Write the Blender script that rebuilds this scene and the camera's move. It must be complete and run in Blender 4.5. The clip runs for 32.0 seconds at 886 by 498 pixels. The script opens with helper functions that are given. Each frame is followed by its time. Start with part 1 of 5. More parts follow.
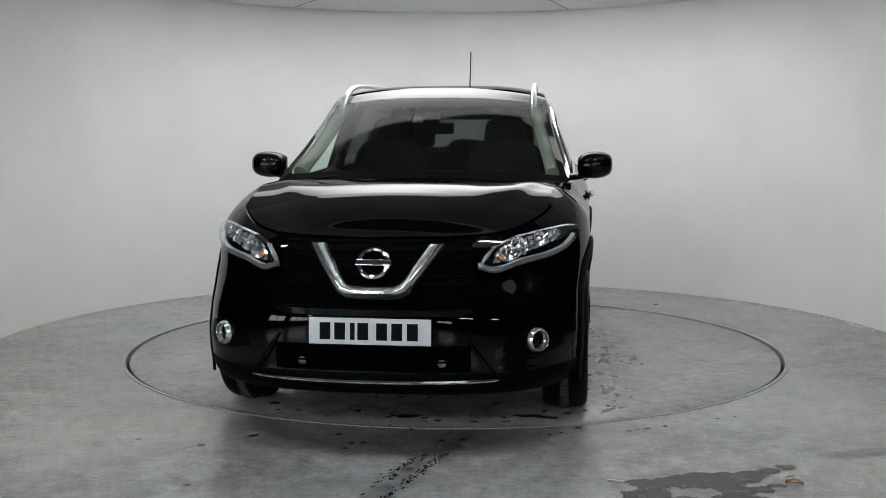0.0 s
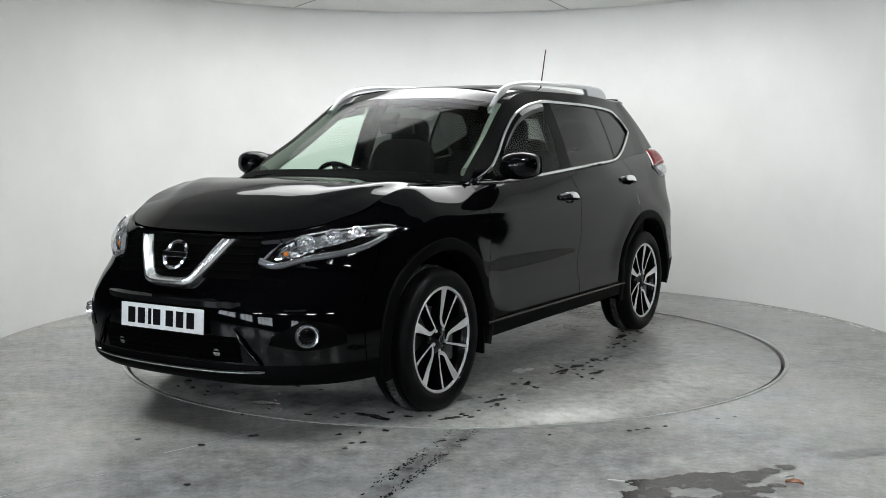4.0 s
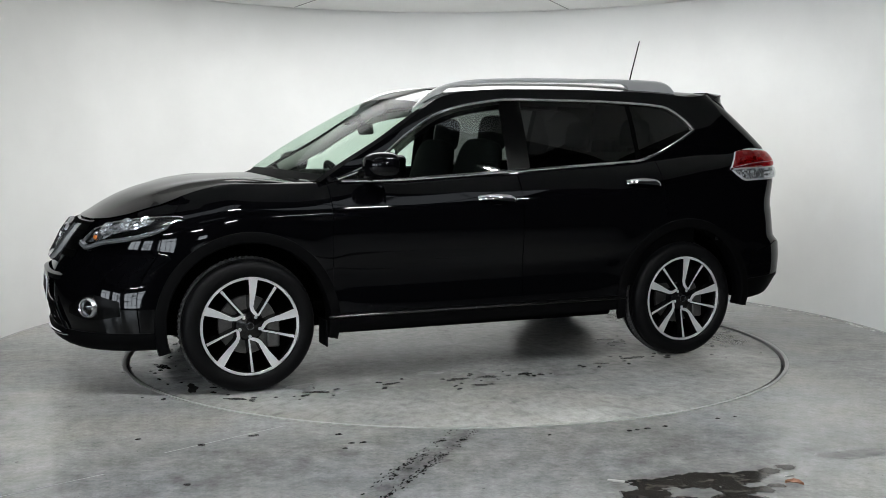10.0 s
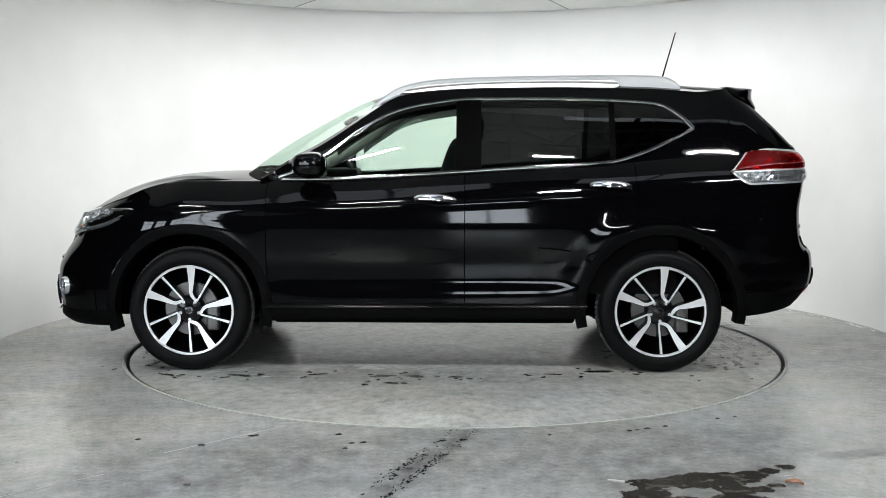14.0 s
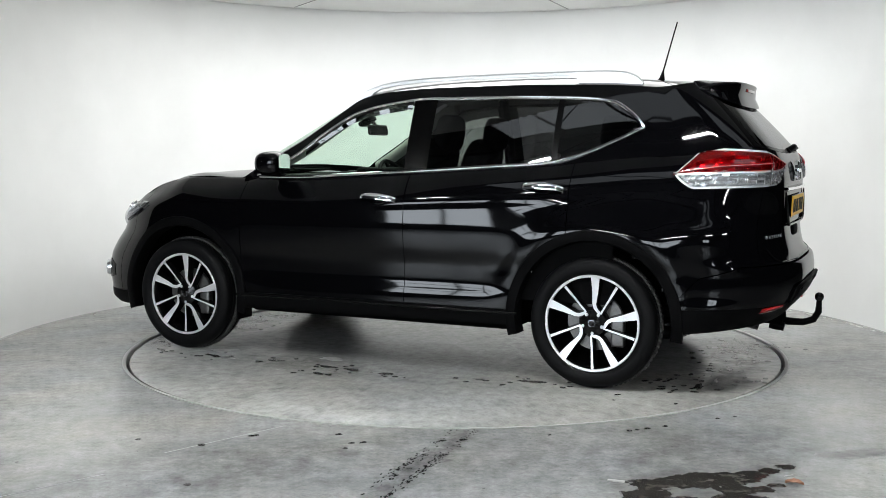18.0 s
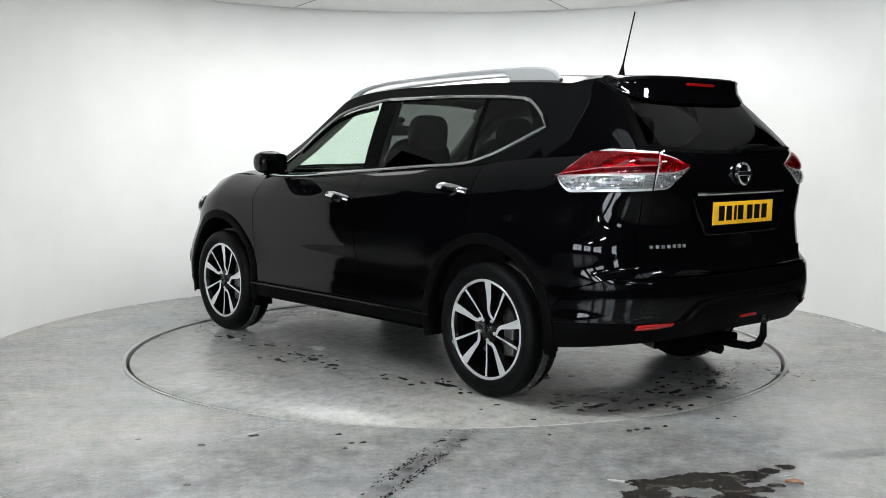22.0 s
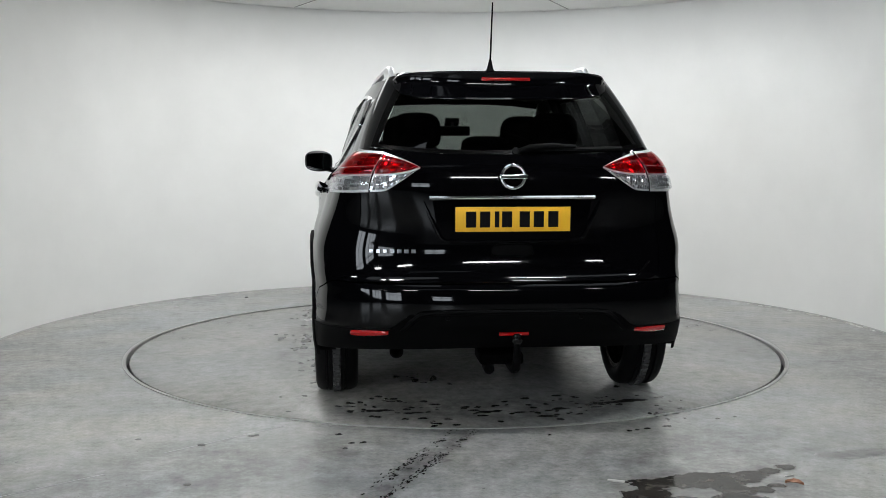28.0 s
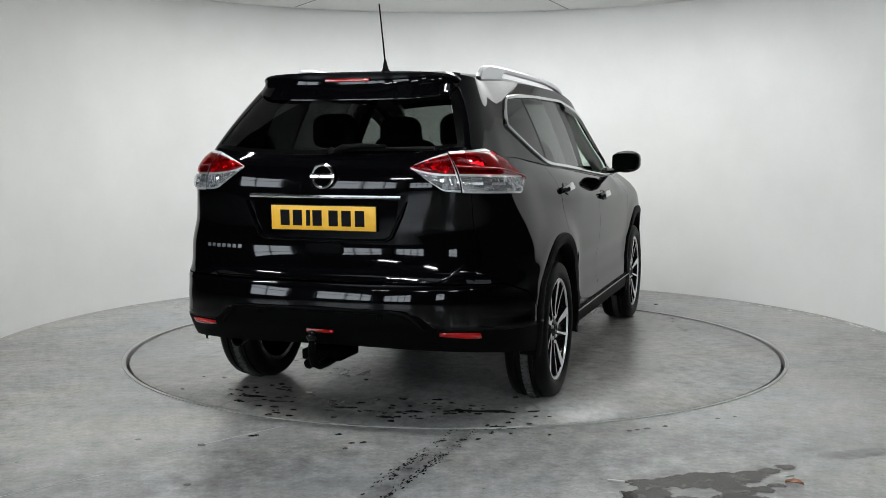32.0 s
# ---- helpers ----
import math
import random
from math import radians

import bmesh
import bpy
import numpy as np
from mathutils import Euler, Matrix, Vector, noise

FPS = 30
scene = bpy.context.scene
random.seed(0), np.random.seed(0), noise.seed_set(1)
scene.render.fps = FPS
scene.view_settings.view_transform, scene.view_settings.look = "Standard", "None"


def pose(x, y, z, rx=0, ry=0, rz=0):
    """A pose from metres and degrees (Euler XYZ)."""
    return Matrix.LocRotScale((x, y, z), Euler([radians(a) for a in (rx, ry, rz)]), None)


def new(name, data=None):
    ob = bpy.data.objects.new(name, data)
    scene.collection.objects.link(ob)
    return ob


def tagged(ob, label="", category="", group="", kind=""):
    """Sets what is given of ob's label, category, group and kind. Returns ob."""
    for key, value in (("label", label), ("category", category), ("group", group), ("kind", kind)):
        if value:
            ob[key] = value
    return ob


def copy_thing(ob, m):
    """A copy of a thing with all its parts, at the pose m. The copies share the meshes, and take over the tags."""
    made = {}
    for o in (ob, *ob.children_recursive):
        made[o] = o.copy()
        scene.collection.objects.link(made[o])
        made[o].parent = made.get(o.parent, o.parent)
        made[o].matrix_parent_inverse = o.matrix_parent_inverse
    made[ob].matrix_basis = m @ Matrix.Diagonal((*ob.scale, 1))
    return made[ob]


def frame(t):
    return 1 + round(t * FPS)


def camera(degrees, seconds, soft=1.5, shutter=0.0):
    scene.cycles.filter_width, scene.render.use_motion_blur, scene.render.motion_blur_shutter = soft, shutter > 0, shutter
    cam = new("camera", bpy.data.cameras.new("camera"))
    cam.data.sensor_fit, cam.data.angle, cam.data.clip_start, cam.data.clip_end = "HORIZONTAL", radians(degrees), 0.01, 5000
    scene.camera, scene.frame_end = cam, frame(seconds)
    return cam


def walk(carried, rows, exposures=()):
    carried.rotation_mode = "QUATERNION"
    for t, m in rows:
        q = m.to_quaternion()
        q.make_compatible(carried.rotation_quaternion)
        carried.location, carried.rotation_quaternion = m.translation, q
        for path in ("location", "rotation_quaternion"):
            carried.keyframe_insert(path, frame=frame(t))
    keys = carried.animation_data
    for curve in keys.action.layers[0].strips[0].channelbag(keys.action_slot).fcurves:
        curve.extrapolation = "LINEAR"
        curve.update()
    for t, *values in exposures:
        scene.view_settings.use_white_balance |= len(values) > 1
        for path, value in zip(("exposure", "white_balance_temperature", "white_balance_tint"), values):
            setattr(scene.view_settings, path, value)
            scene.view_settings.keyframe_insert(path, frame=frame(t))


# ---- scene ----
# ---- camera: stands still before the turntable ----
HFOV, EYE_Z, TILT = 45.63, 1.289, 5.54
cam = camera(HFOV, 32.0, soft=0.8)
EYE = pose(0, 0, EYE_Z, 90 - TILT, 0, 0)
EXPOSURE = [(0, -0.26), (2, -0.22), (3, 0.0), (6, 0.39), (9, 0.25), (11, 0.35), (13, 0.55), (23, 0.56), (25.5, 0.47), (28, 0.14), (32, 0.11)]
walk(cam, [(0.0, EYE), (32.0, EYE)], EXPOSURE)

AXIS = Vector((0.074, 6.811, 0.0))          # turntable axis
TURN = [(0, -97.7), (2, -109.6), (3.5, -118.6), (5.5, -130.9), (7, -140.0), (9, -152.0), (11, -163.3),
        (13, -175.4), (14.5, -184.3), (16.5, -196.2), (19, -211.0), (21, -222.9), (23, -234.9),
        (25.5, -249.9), (27.5, -261.8), (29, -270.7), (30.5, -279.6), (32, -288.4)]

# ---- world and exposure ----
world = bpy.data.worlds.new("hall_dark")
scene.world = world
world.use_nodes = True
world.node_tree.nodes["Background"].inputs[0].default_value = (0.55, 0.6, 0.7, 1)
world.node_tree.nodes["Background"].inputs[1].default_value = 0.02



# ---- materials ----
def node_mat(name, col, rough=0.5, metal=0.0, coat=0.0, spec=0.5):
    m = bpy.data.materials.new(name)
    m.use_nodes = True
    b = m.node_tree.nodes["Principled BSDF"]
    b.inputs["Base Color"].default_value = (*col, 1)
    b.inputs["Roughness"].default_value = rough
    b.inputs["Metallic"].default_value = metal
    b.inputs["Coat Weight"].default_value = coat
    b.inputs["Coat Roughness"].default_value = 0.035
    b.inputs["Specular IOR Level"].default_value = spec
    return m


def add(m, kind, **kw):
    n = m.node_tree.nodes.new(kind)
    for k, v in kw.items():
        if k in n.inputs:
            n.inputs[k].default_value = v
    return n


def link(m, a, b):
    m.node_tree.links.new(a, b)


def bsdf(m):
    return m.node_tree.nodes["Principled BSDF"]


def noise_tex(m, scale, detail=4.0, rough=0.55, vec=None):
    n = add(m, "ShaderNodeTexNoise", Scale=scale, Detail=detail, Roughness=rough)
    if vec is None:
        vec = add(m, "ShaderNodeTexCoord").outputs["Object"]
    link(m, vec, n.inputs["Vector"])
    return n.outputs["Fac"]


def ramp(m, fac, stops):
    r = m.node_tree.nodes.new("ShaderNodeValToRGB")
    el = r.color_ramp.elements
    while len(el) < len(stops):
        el.new(0.5)
    for e, (p, c) in zip(el, stops):
        e.position, e.color = p, (c if len(c) == 4 else (*c, 1))
    link(m, fac, r.inputs["Fac"])
    return r.outputs["Color"]


def mixc(m, fac, a, b, mode="MIX"):
    n = m.node_tree.nodes.new("ShaderNodeMix")
    n.data_type, n.blend_type = "RGBA", mode
    for sock, v in ((n.inputs[0], fac), (n.inputs[6], a), (n.inputs[7], b)):
        if hasattr(v, "is_output"):
            link(m, v, sock)
        else:
            sock.default_value = v if not isinstance(v, tuple) else (*v, 1) if len(v) == 3 else v
    return n.outputs[2]


def bump(m, fac, strength, dist):
    n = add(m, "ShaderNodeBump", Strength=strength, Distance=dist)
    link(m, fac, n.inputs["Height"])
    link(m, n.outputs["Normal"], bsdf(m).inputs["Normal"])


def concrete(name, base, warm, spots):
    m = node_mat(name, base, 0.26, 0.0, 0.0, 0.6)
    big = noise_tex(m, 0.8, 5.0, 0.6)
    tone = noise_tex(m, 1.7, 4.0, 0.55)
    mid = noise_tex(m, 4.2, 12.0, 0.74)
    fine = noise_tex(m, 60.0, 6.0, 0.7)
    c = ramp(m, tone, [(0.36, warm), (0.62, base)])
    c = mixc(m, 0.85, c, ramp(m, big, [(0.30, (0.76, 0.77, 0.78)), (0.50, (0.95, 0.95, 0.95)), (0.68, (1.12, 1.12, 1.1))]), "MULTIPLY")
    c = mixc(m, 0.95, c, ramp(m, mid, [(0.30, (0.58, 0.58, 0.59)), (0.44, (0.91, 0.91, 0.91)), (0.56, (1.0, 1.0, 1.0)), (0.72, (1.25, 1.25, 1.23))]), "MULTIPLY")
    c = mixc(m, 0.5, c, ramp(m, fine, [(0.32, (0.72, 0.72, 0.72)), (0.68, (1.22, 1.22, 1.22))]), "MULTIPLY")
    c = grime(m, c, spots)
    grit = noise_tex(m, 17.0, 9.0, 0.72)
    c = mixc(m, 0.75, c, ramp(m, grit, [(0.33, (0.70, 0.70, 0.70)), (0.5, (1.0, 1.0, 1.0)), (0.67, (1.2, 1.2, 1.2))]), "MULTIPLY")
    cool = ramp(m, noise_tex(m, 0.55, 3.0, 0.5), [(0.42, (0.97, 0.995, 1.02)), (0.58, (1.015, 1.0, 0.97))])
    c = mixc(m, 0.8, c, cool, "MULTIPLY")
    specks = ramp(m, noise_tex(m, 55.0, 2.0, 0.5), [(0.235, (0.3, 0.3, 0.3)), (0.30, (1, 1, 1))])
    c = mixc(m, 0.7, c, specks, "MULTIPLY")
    link(m, c, bsdf(m).inputs["Base Color"])
    bump(m, fine, 0.10, 0.003)
    return m


def around(m, cx, cy, ang, sx, sy):
    """1 at the middle of an oval on the floor, 0 at its rim."""
    mp = add(m, "ShaderNodeMapping")
    mp.vector_type = "TEXTURE"
    mp.inputs["Location"].default_value = (cx, cy, 0)
    mp.inputs["Rotation"].default_value = (0, 0, radians(ang))
    mp.inputs["Scale"].default_value = (sx, sy, 1)
    link(m, add(m, "ShaderNodeTexCoord").outputs["Object"], mp.inputs["Vector"])
    g = m.node_tree.nodes.new("ShaderNodeTexGradient")
    g.gradient_type = "SPHERICAL"
    link(m, mp.outputs["Vector"], g.inputs["Vector"])
    return g.outputs["Fac"]


def times(m, a, b):
    n = m.node_tree.nodes.new("ShaderNodeMath")
    n.operation = "MULTIPLY"
    for k, v in enumerate((a, b)):
        if hasattr(v, "is_output"):
            link(m, v, n.inputs[k])
        else:
            n.inputs[k].default_value = v
    return n.outputs[0]


def grime(m, c, spots):
    """Trodden-in dirt: dark mottles within ovals (x, y, angle, half length, half width, strength)."""
    mott = ramp(m, noise_tex(m, 6.5, 12.0, 0.74), [(0.34, (1, 1, 1)), (0.66, (0, 0, 0))])
    for cx, cy, ang, sx, sy, k in spots:
        f = ramp(m, around(m, cx, cy, ang, sx, sy), [(0.0, (0, 0, 0)), (0.55, (1, 1, 1))])
        c = mixc(m, times(m, times(m, f, mott), k), c, (0.085, 0.085, 0.083))
    return c


def wallpaint():
    m = node_mat("white_wall_paint", (0.80, 0.80, 0.78), 0.6)
    c = ramp(m, noise_tex(m, 1.3, 5.0), [(0.3, (0.76, 0.76, 0.745)), (0.7, (0.83, 0.83, 0.815))])
    link(m, c, bsdf(m).inputs["Base Color"])
    bump(m, noise_tex(m, 45.0), 0.06, 0.003)
    return m


def glow(name, col, strength):
    m = bpy.data.materials.new(name)
    m.use_nodes = True
    m.node_tree.nodes.remove(bsdf(m))
    e = add(m, "ShaderNodeEmission")
    e.inputs["Color"].default_value, e.inputs["Strength"].default_value = (*col, 1), strength
    link(m, e.outputs[0], m.node_tree.nodes["Material Output"].inputs["Surface"])
    return m


def glass(name, tint, rough=0.0, base=0.05, rim=0.75):
    """Thin pane: a tinted see-through with a mirror gloss that grows towards grazing views."""
    m = bpy.data.materials.new(name)
    m.use_nodes = True
    m.node_tree.nodes.remove(bsdf(m))
    t = add(m, "ShaderNodeBsdfTransparent")
    t.inputs["Color"].default_value = (*tint, 1)
    g = add(m, "ShaderNodeBsdfGlossy", Roughness=rough)
    f = add(m, "ShaderNodeLayerWeight", Blend=0.5)
    p5 = m.node_tree.nodes.new("ShaderNodeMath")
    p5.operation = "POWER"
    p5.inputs[1].default_value = 5.0
    ma = m.node_tree.nodes.new("ShaderNodeMath")
    ma.operation = "MULTIPLY_ADD"
    ma.inputs[1].default_value, ma.inputs[2].default_value = rim, base
    x = add(m, "ShaderNodeMixShader")
    link(m, f.outputs["Facing"], p5.inputs[0])
    link(m, p5.outputs[0], ma.inputs[0])
    link(m, ma.outputs[0], x.inputs[0])
    link(m, t.outputs[0], x.inputs[1])
    link(m, g.outputs[0], x.inputs[2])
    link(m, x.outputs[0], m.node_tree.nodes["Material Output"].inputs["Surface"])
    return m


def speckle(name, col, rough, scale=300.0, depth=0.0006, metal=0.0):
    m = node_mat(name, col, rough, metal)
    n = noise_tex(m, scale, 3.0)
    link(m, mixc(m, n, tuple(v * 0.75 for v in col), tuple(min(1, v * 1.25) for v in col)), bsdf(m).inputs["Base Color"])
    bump(m, n, 0.35, depth)
    return m


PAINT = node_mat("black_car_paint", (0.0016, 0.0016, 0.002), 0.34, 0.0, 0.72, 0.0)
bsdf(PAINT).inputs["Coat IOR"].default_value = 1.40
bsdf(PAINT).inputs["Coat Roughness"].default_value = 0.045
link(PAINT, mixc(PAINT, noise_tex(PAINT, 2.5, 3.0), (0.0006, 0.0006, 0.0009), (0.0014, 0.0014, 0.0018)), bsdf(PAINT).inputs["Base Color"])
PLASTIC = speckle("black_textured_plastic", (0.0018, 0.0018, 0.002), 0.55, 420.0)
bsdf(PLASTIC).inputs["Specular IOR Level"].default_value = 0.035
TRIM = node_mat("gloss_black_trim", (0.003, 0.003, 0.003), 0.16, 0.0, 0.0, 0.28)
PILLAR = node_mat("black_pillar_film", (0.0015, 0.0015, 0.0015), 0.25, 0.0, 0.0, 0.04)
CHROME = node_mat("chrome", (0.78, 0.79, 0.8), 0.09, 1.0)
SILVER = node_mat("satin_silver", (0.62, 0.63, 0.64), 0.3, 0.5)
MACHINED = node_mat("machined_alloy", (0.74, 0.74, 0.75), 0.32, 0.55)
RUBBER = speckle("tyre_rubber", (0.003, 0.003, 0.0033), 0.5, 180.0, 0.0008)
# tyre rubber again, with the light on the tread put into its colour
TREAD = speckle("lit_tread_rubber", (0.05, 0.05, 0.05), 0.75, 90.0, 0.002)
bsdf(RUBBER).inputs["Specular IOR Level"].default_value = 0.09
DARK = node_mat("underbody_black", (0.001, 0.001, 0.001), 0.8, 0.0, 0.0, 0.02)
STEEL = speckle("brake_steel", (0.14, 0.138, 0.135), 0.4, 120.0, 0.0003, 0.9)
CLEAR = glass("front_glass", (0.77, 0.87, 0.80), 0.0, 0.046, 0.15)
TINTED = glass("privacy_glass", (0.13, 0.134, 0.134), 0.0, 0.048)
SMOKED = glass("dark_quarter_glass", (0.045, 0.047, 0.047), 0.0, 0.048)
LENS = glass("clear_lens", (0.93, 0.94, 0.95))
FABRIC = speckle("dark_seat_cloth", (0.006, 0.006, 0.0065), 0.9, 600.0, 0.0008)
bsdf(FABRIC).inputs["Specular IOR Level"].default_value = 0.05
LINING = speckle("pale_headlining", (0.26, 0.255, 0.24), 0.9, 500.0, 0.0005)
RED = node_mat("red_lamp_lens", (0.40, 0.003, 0.004), 0.1, 0.0, 0.8)
DEEP_RED = node_mat("deep_red_lens", (0.20, 0.002, 0.003), 0.12, 0.0, 0.4)
REDLENS = glass("red_tail_lens", (0.66, 0.018, 0.035))
AMBER = node_mat("amber_bulb", (0.60, 0.17, 0.03), 0.15, 0.0, 0.6)
FACET = node_mat("faceted_chrome", (0.66, 0.66, 0.68), 0.14, 0.85)
REFLECTOR = node_mat("lamp_reflector", (0.8, 0.81, 0.83), 0.16, 0.95)
SATIN = node_mat("satin_chrome", (0.76, 0.77, 0.79), 0.24, 0.95)
SMOKY = node_mat("smoky_light_guide", (0.24, 0.245, 0.26), 0.2, 0.5, 0.8)
SMOKED_BOWL = node_mat("smoked_reflector", (0.30, 0.31, 0.33), 0.2, 0.9)
FLUTED = node_mat("fluted_lamp_lens", (0.80, 0.80, 0.82), 0.14, 0.5, 0.8)
_w = add(FLUTED, "ShaderNodeTexWave", Scale=28.0, Distortion=0.6)
link(FLUTED, add(FLUTED, "ShaderNodeTexCoord").outputs["Object"], _w.inputs["Vector"])
bump(FLUTED, _w.outputs["Fac"], 0.5, 0.004)
PLATE_W = node_mat("white_plate", (0.78, 0.8, 0.82), 0.35)
PLATE_Y = node_mat("yellow_plate", (0.85, 0.47, 0.02), 0.35)
INK = node_mat("plate_ink", (0.003, 0.003, 0.004), 0.5, 0.0, 0.0, 0.08)
WALL = wallpaint()
FLOOR = concrete("concrete_floor", (0.326, 0.331, 0.333), (0.340, 0.336, 0.321),
                 [(0.1, 4.35, 20, 1.5, 0.55, 0.6), (-0.06, 4.25, 68, 0.75, 0.10, 1.0), (1.15, 4.3, 25, 1.0, 0.42, 0.65), (1.1, 3.88, 12, 0.65, 0.3, 0.6), (-1.1, 4.1, 35, 1.1, 0.45, 0.6), (2.6, 6.3, 80, 1.6, 0.5, 0.4)])
DISC = concrete("turntable_concrete", (0.325, 0.326, 0.321), (0.340, 0.333, 0.318),
                [(1.75, 0.0, 90, 1.1, 0.30, 0.85), (-1.72, 0.0, 90, 1.2, 0.34, 0.8), (0.2, 0.95, 0, 1.5, 0.28, 0.6), (0.2, -0.95, 0, 1.5, 0.28, 0.5), (0.0, 0.0, 0, 1.2, 0.6, 0.35)])
EDGE = speckle("worn_pale_edge", (0.30, 0.30, 0.292), 0.5, 40.0, 0.0008)
GAP = node_mat("groove_dark", (0.02, 0.02, 0.02), 0.9)
WET = node_mat("wet_concrete", (0.035, 0.033, 0.030), 0.10, 0.0, 0.0, 0.12)
link(WET, ramp(WET, noise_tex(WET, 16.0, 6.0, 0.65), [(0.34, (0.016, 0.015, 0.014)), (0.5, (0.03, 0.027, 0.024)), (0.66, (0.08, 0.075, 0.068))]), bsdf(WET).inputs["Base Color"])
LAMP = glow("ceiling_lamp_diffuser", (0.975, 0.985, 0.982), 6.0)      # brighter in its middle than at its rim
_em = next(n for n in LAMP.node_tree.nodes if n.type == "EMISSION")
_len = LAMP.node_tree.nodes.new("ShaderNodeVectorMath")
_len.operation = "LENGTH"
_sc = add(LAMP, "ShaderNodeMapping")
_sc.inputs["Scale"].default_value = (1 / 1.95, 1 / 1.10, 0.0)
link(LAMP, add(LAMP, "ShaderNodeTexCoord").outputs["Object"], _sc.inputs["Vector"])
link(LAMP, _sc.outputs["Vector"], _len.inputs[0])
_fall = LAMP.node_tree.nodes.new("ShaderNodeMapRange")
_fall.interpolation_type = "SMOOTHSTEP"
for _k, _v in (("From Min", 0.2), ("From Max", 1.0), ("To Min", 6.3), ("To Max", 2.5)):
    _fall.inputs[_k].default_value = _v
link(LAMP, _len.outputs["Value"], _fall.inputs["Value"])
link(LAMP, _fall.outputs["Result"], _em.inputs["Strength"])
TUBE_NEAR = glow("batten_diffuser", (0.955, 0.985, 0.978), 330.0)
DAY = glow("daylit_window", (0.84, 0.92, 1.0), 10.0)
ROOFDAY = glow("daylit_roof_sheet", (0.85, 0.93, 1.0), 1.1)
TUBE = glow("strip_light_tube", (0.965, 0.985, 0.985), 90.0)
HALLWALL = speckle("hall_cladding", (0.012, 0.0125, 0.014), 0.8, 8.0, 0.002)
BEAM = node_mat("dark_steel_beam", (0.02, 0.02, 0.022), 0.6)
SKIN = speckle("hall_roof_sheet", (0.035, 0.036, 0.039), 0.7, 5.0, 0.002)


# ---- mesh helpers ----
def part(name, bm, material, parent=None, label="", smooth=True):
    me = bpy.data.meshes.new(name)
    bmesh.ops.recalc_face_normals(bm, faces=bm.faces)
    bm.to_mesh(me)
    bm.free()
    if smooth:
        for p in me.polygons:
            p.use_smooth = True
        me.set_sharp_from_angle(angle=radians(38))
    me.materials.append(material)
    ob = new(name, me)
    ob.parent = parent
    if label:
        ob["label"] = label
    return ob


def grid_bm(rows, bm=None, close_u=False):
    """Quads over a table of points; degenerate quads are dropped."""
    bm = bm or bmesh.new()
    vs = [[bm.verts.new(p) for p in r] for r in rows]
    for a, b in zip(vs, vs[1:]):
        n = len(a)
        for j in range(n if close_u else n - 1):
            k = (j + 1) % n
            try:
                bm.faces.new((a[j], a[k], b[k], b[j]))
            except ValueError:
                pass
    return bm


def weld(bm, d=1e-5):
    bmesh.ops.remove_doubles(bm, verts=bm.verts, dist=d)
    return bm


def box_bm(cx, cy, cz, sx, sy, sz, bevel=0.0, bm=None, m=None):
    own = bmesh.new()
    bmesh.ops.create_cube(own, size=1.0, matrix=Matrix.Translation((cx, cy, cz)) @ Matrix.Diagonal((sx, sy, sz, 1)))
    if bevel:
        bmesh.ops.bevel(own, geom=own.edges[:], offset=bevel, segments=3, affect="EDGES", profile=0.6)
    if m is not None:
        own.transform(m)
    if bm is None:
        return own
    tmp = bpy.data.meshes.new("tmp")
    own.to_mesh(tmp)
    own.free()
    bm.from_mesh(tmp)
    bpy.data.meshes.remove(tmp)
    return bm


def lathe(profile, n=48, m=None, bm=None):
    """Profile of (radius, height) turned about z."""
    bm = bm or bmesh.new()
    rows = []
    for i in range(n):
        a = 2 * math.pi * i / n
        rows.append([Vector((r * math.cos(a), r * math.sin(a), h)) for r, h in profile])
    rows.append(rows[0])
    if m is not None:
        rows = [[m @ p for p in r] for r in rows]
    grid_bm(rows, bm)
    return weld(bm, 1e-6)


def tube(points, r, n=8, bm=None, flat=1.0):
    """A round bar along points; r is one radius or one for each point."""
    pts = [Vector(p) for p in points]
    rs = r if isinstance(r, (list, tuple)) else [r] * len(pts)
    rows = []
    for i, p in enumerate(pts):
        d = (pts[min(i + 1, len(pts) - 1)] - pts[max(i - 1, 0)]).normalized()
        up = Vector((0, 0, 1)) if abs(d.z) < 0.95 else Vector((1, 0, 0))
        a = d.cross(up).normalized()
        b = a.cross(d)
        rows.append([p + (a * math.cos(k * 2 * math.pi / n) + b * flat * math.sin(k * 2 * math.pi / n)) * rs[i] for k in range(n)])
    bm = grid_bm(rows, bm, close_u=True)
    for r_ in (rows[0], rows[-1]):
        f = [bm.verts.new(p) for p in r_]
        bm.faces.new(f)
    return weld(bm, 1e-6)


def curve_of(keys):
    """A smooth function through (x, value) keys (monotone cubic)."""
    ks = sorted(keys)
    xs, ys = np.array([k[0] for k in ks], float), np.array([k[1] for k in ks], float)
    h, d = np.diff(xs), np.diff(ys) / np.diff(xs)
    m = np.concatenate([[d[0]], (d[1:] + d[:-1]) / 2, [d[-1]]])
    for i in range(1, len(m) - 1):
        m[i] = 0 if d[i - 1] * d[i] <= 0 else 2 * d[i - 1] * d[i] / (d[i - 1] + d[i])

    def f(x):
        x = min(max(x, xs[0]), xs[-1])
        i = min(int(np.searchsorted(xs, x, side="right")) - 1, len(xs) - 2)
        t = (x - xs[i]) / h[i]
        return float((1 + 2 * t) * (1 - t) ** 2 * ys[i] + t * (1 - t) ** 2 * h[i] * m[i] + t * t * (3 - 2 * t) * ys[i + 1] + t * t * (t - 1) * h[i] * m[i + 1])
    return f


def lerp(a, b, t):
    return a + (b - a) * t


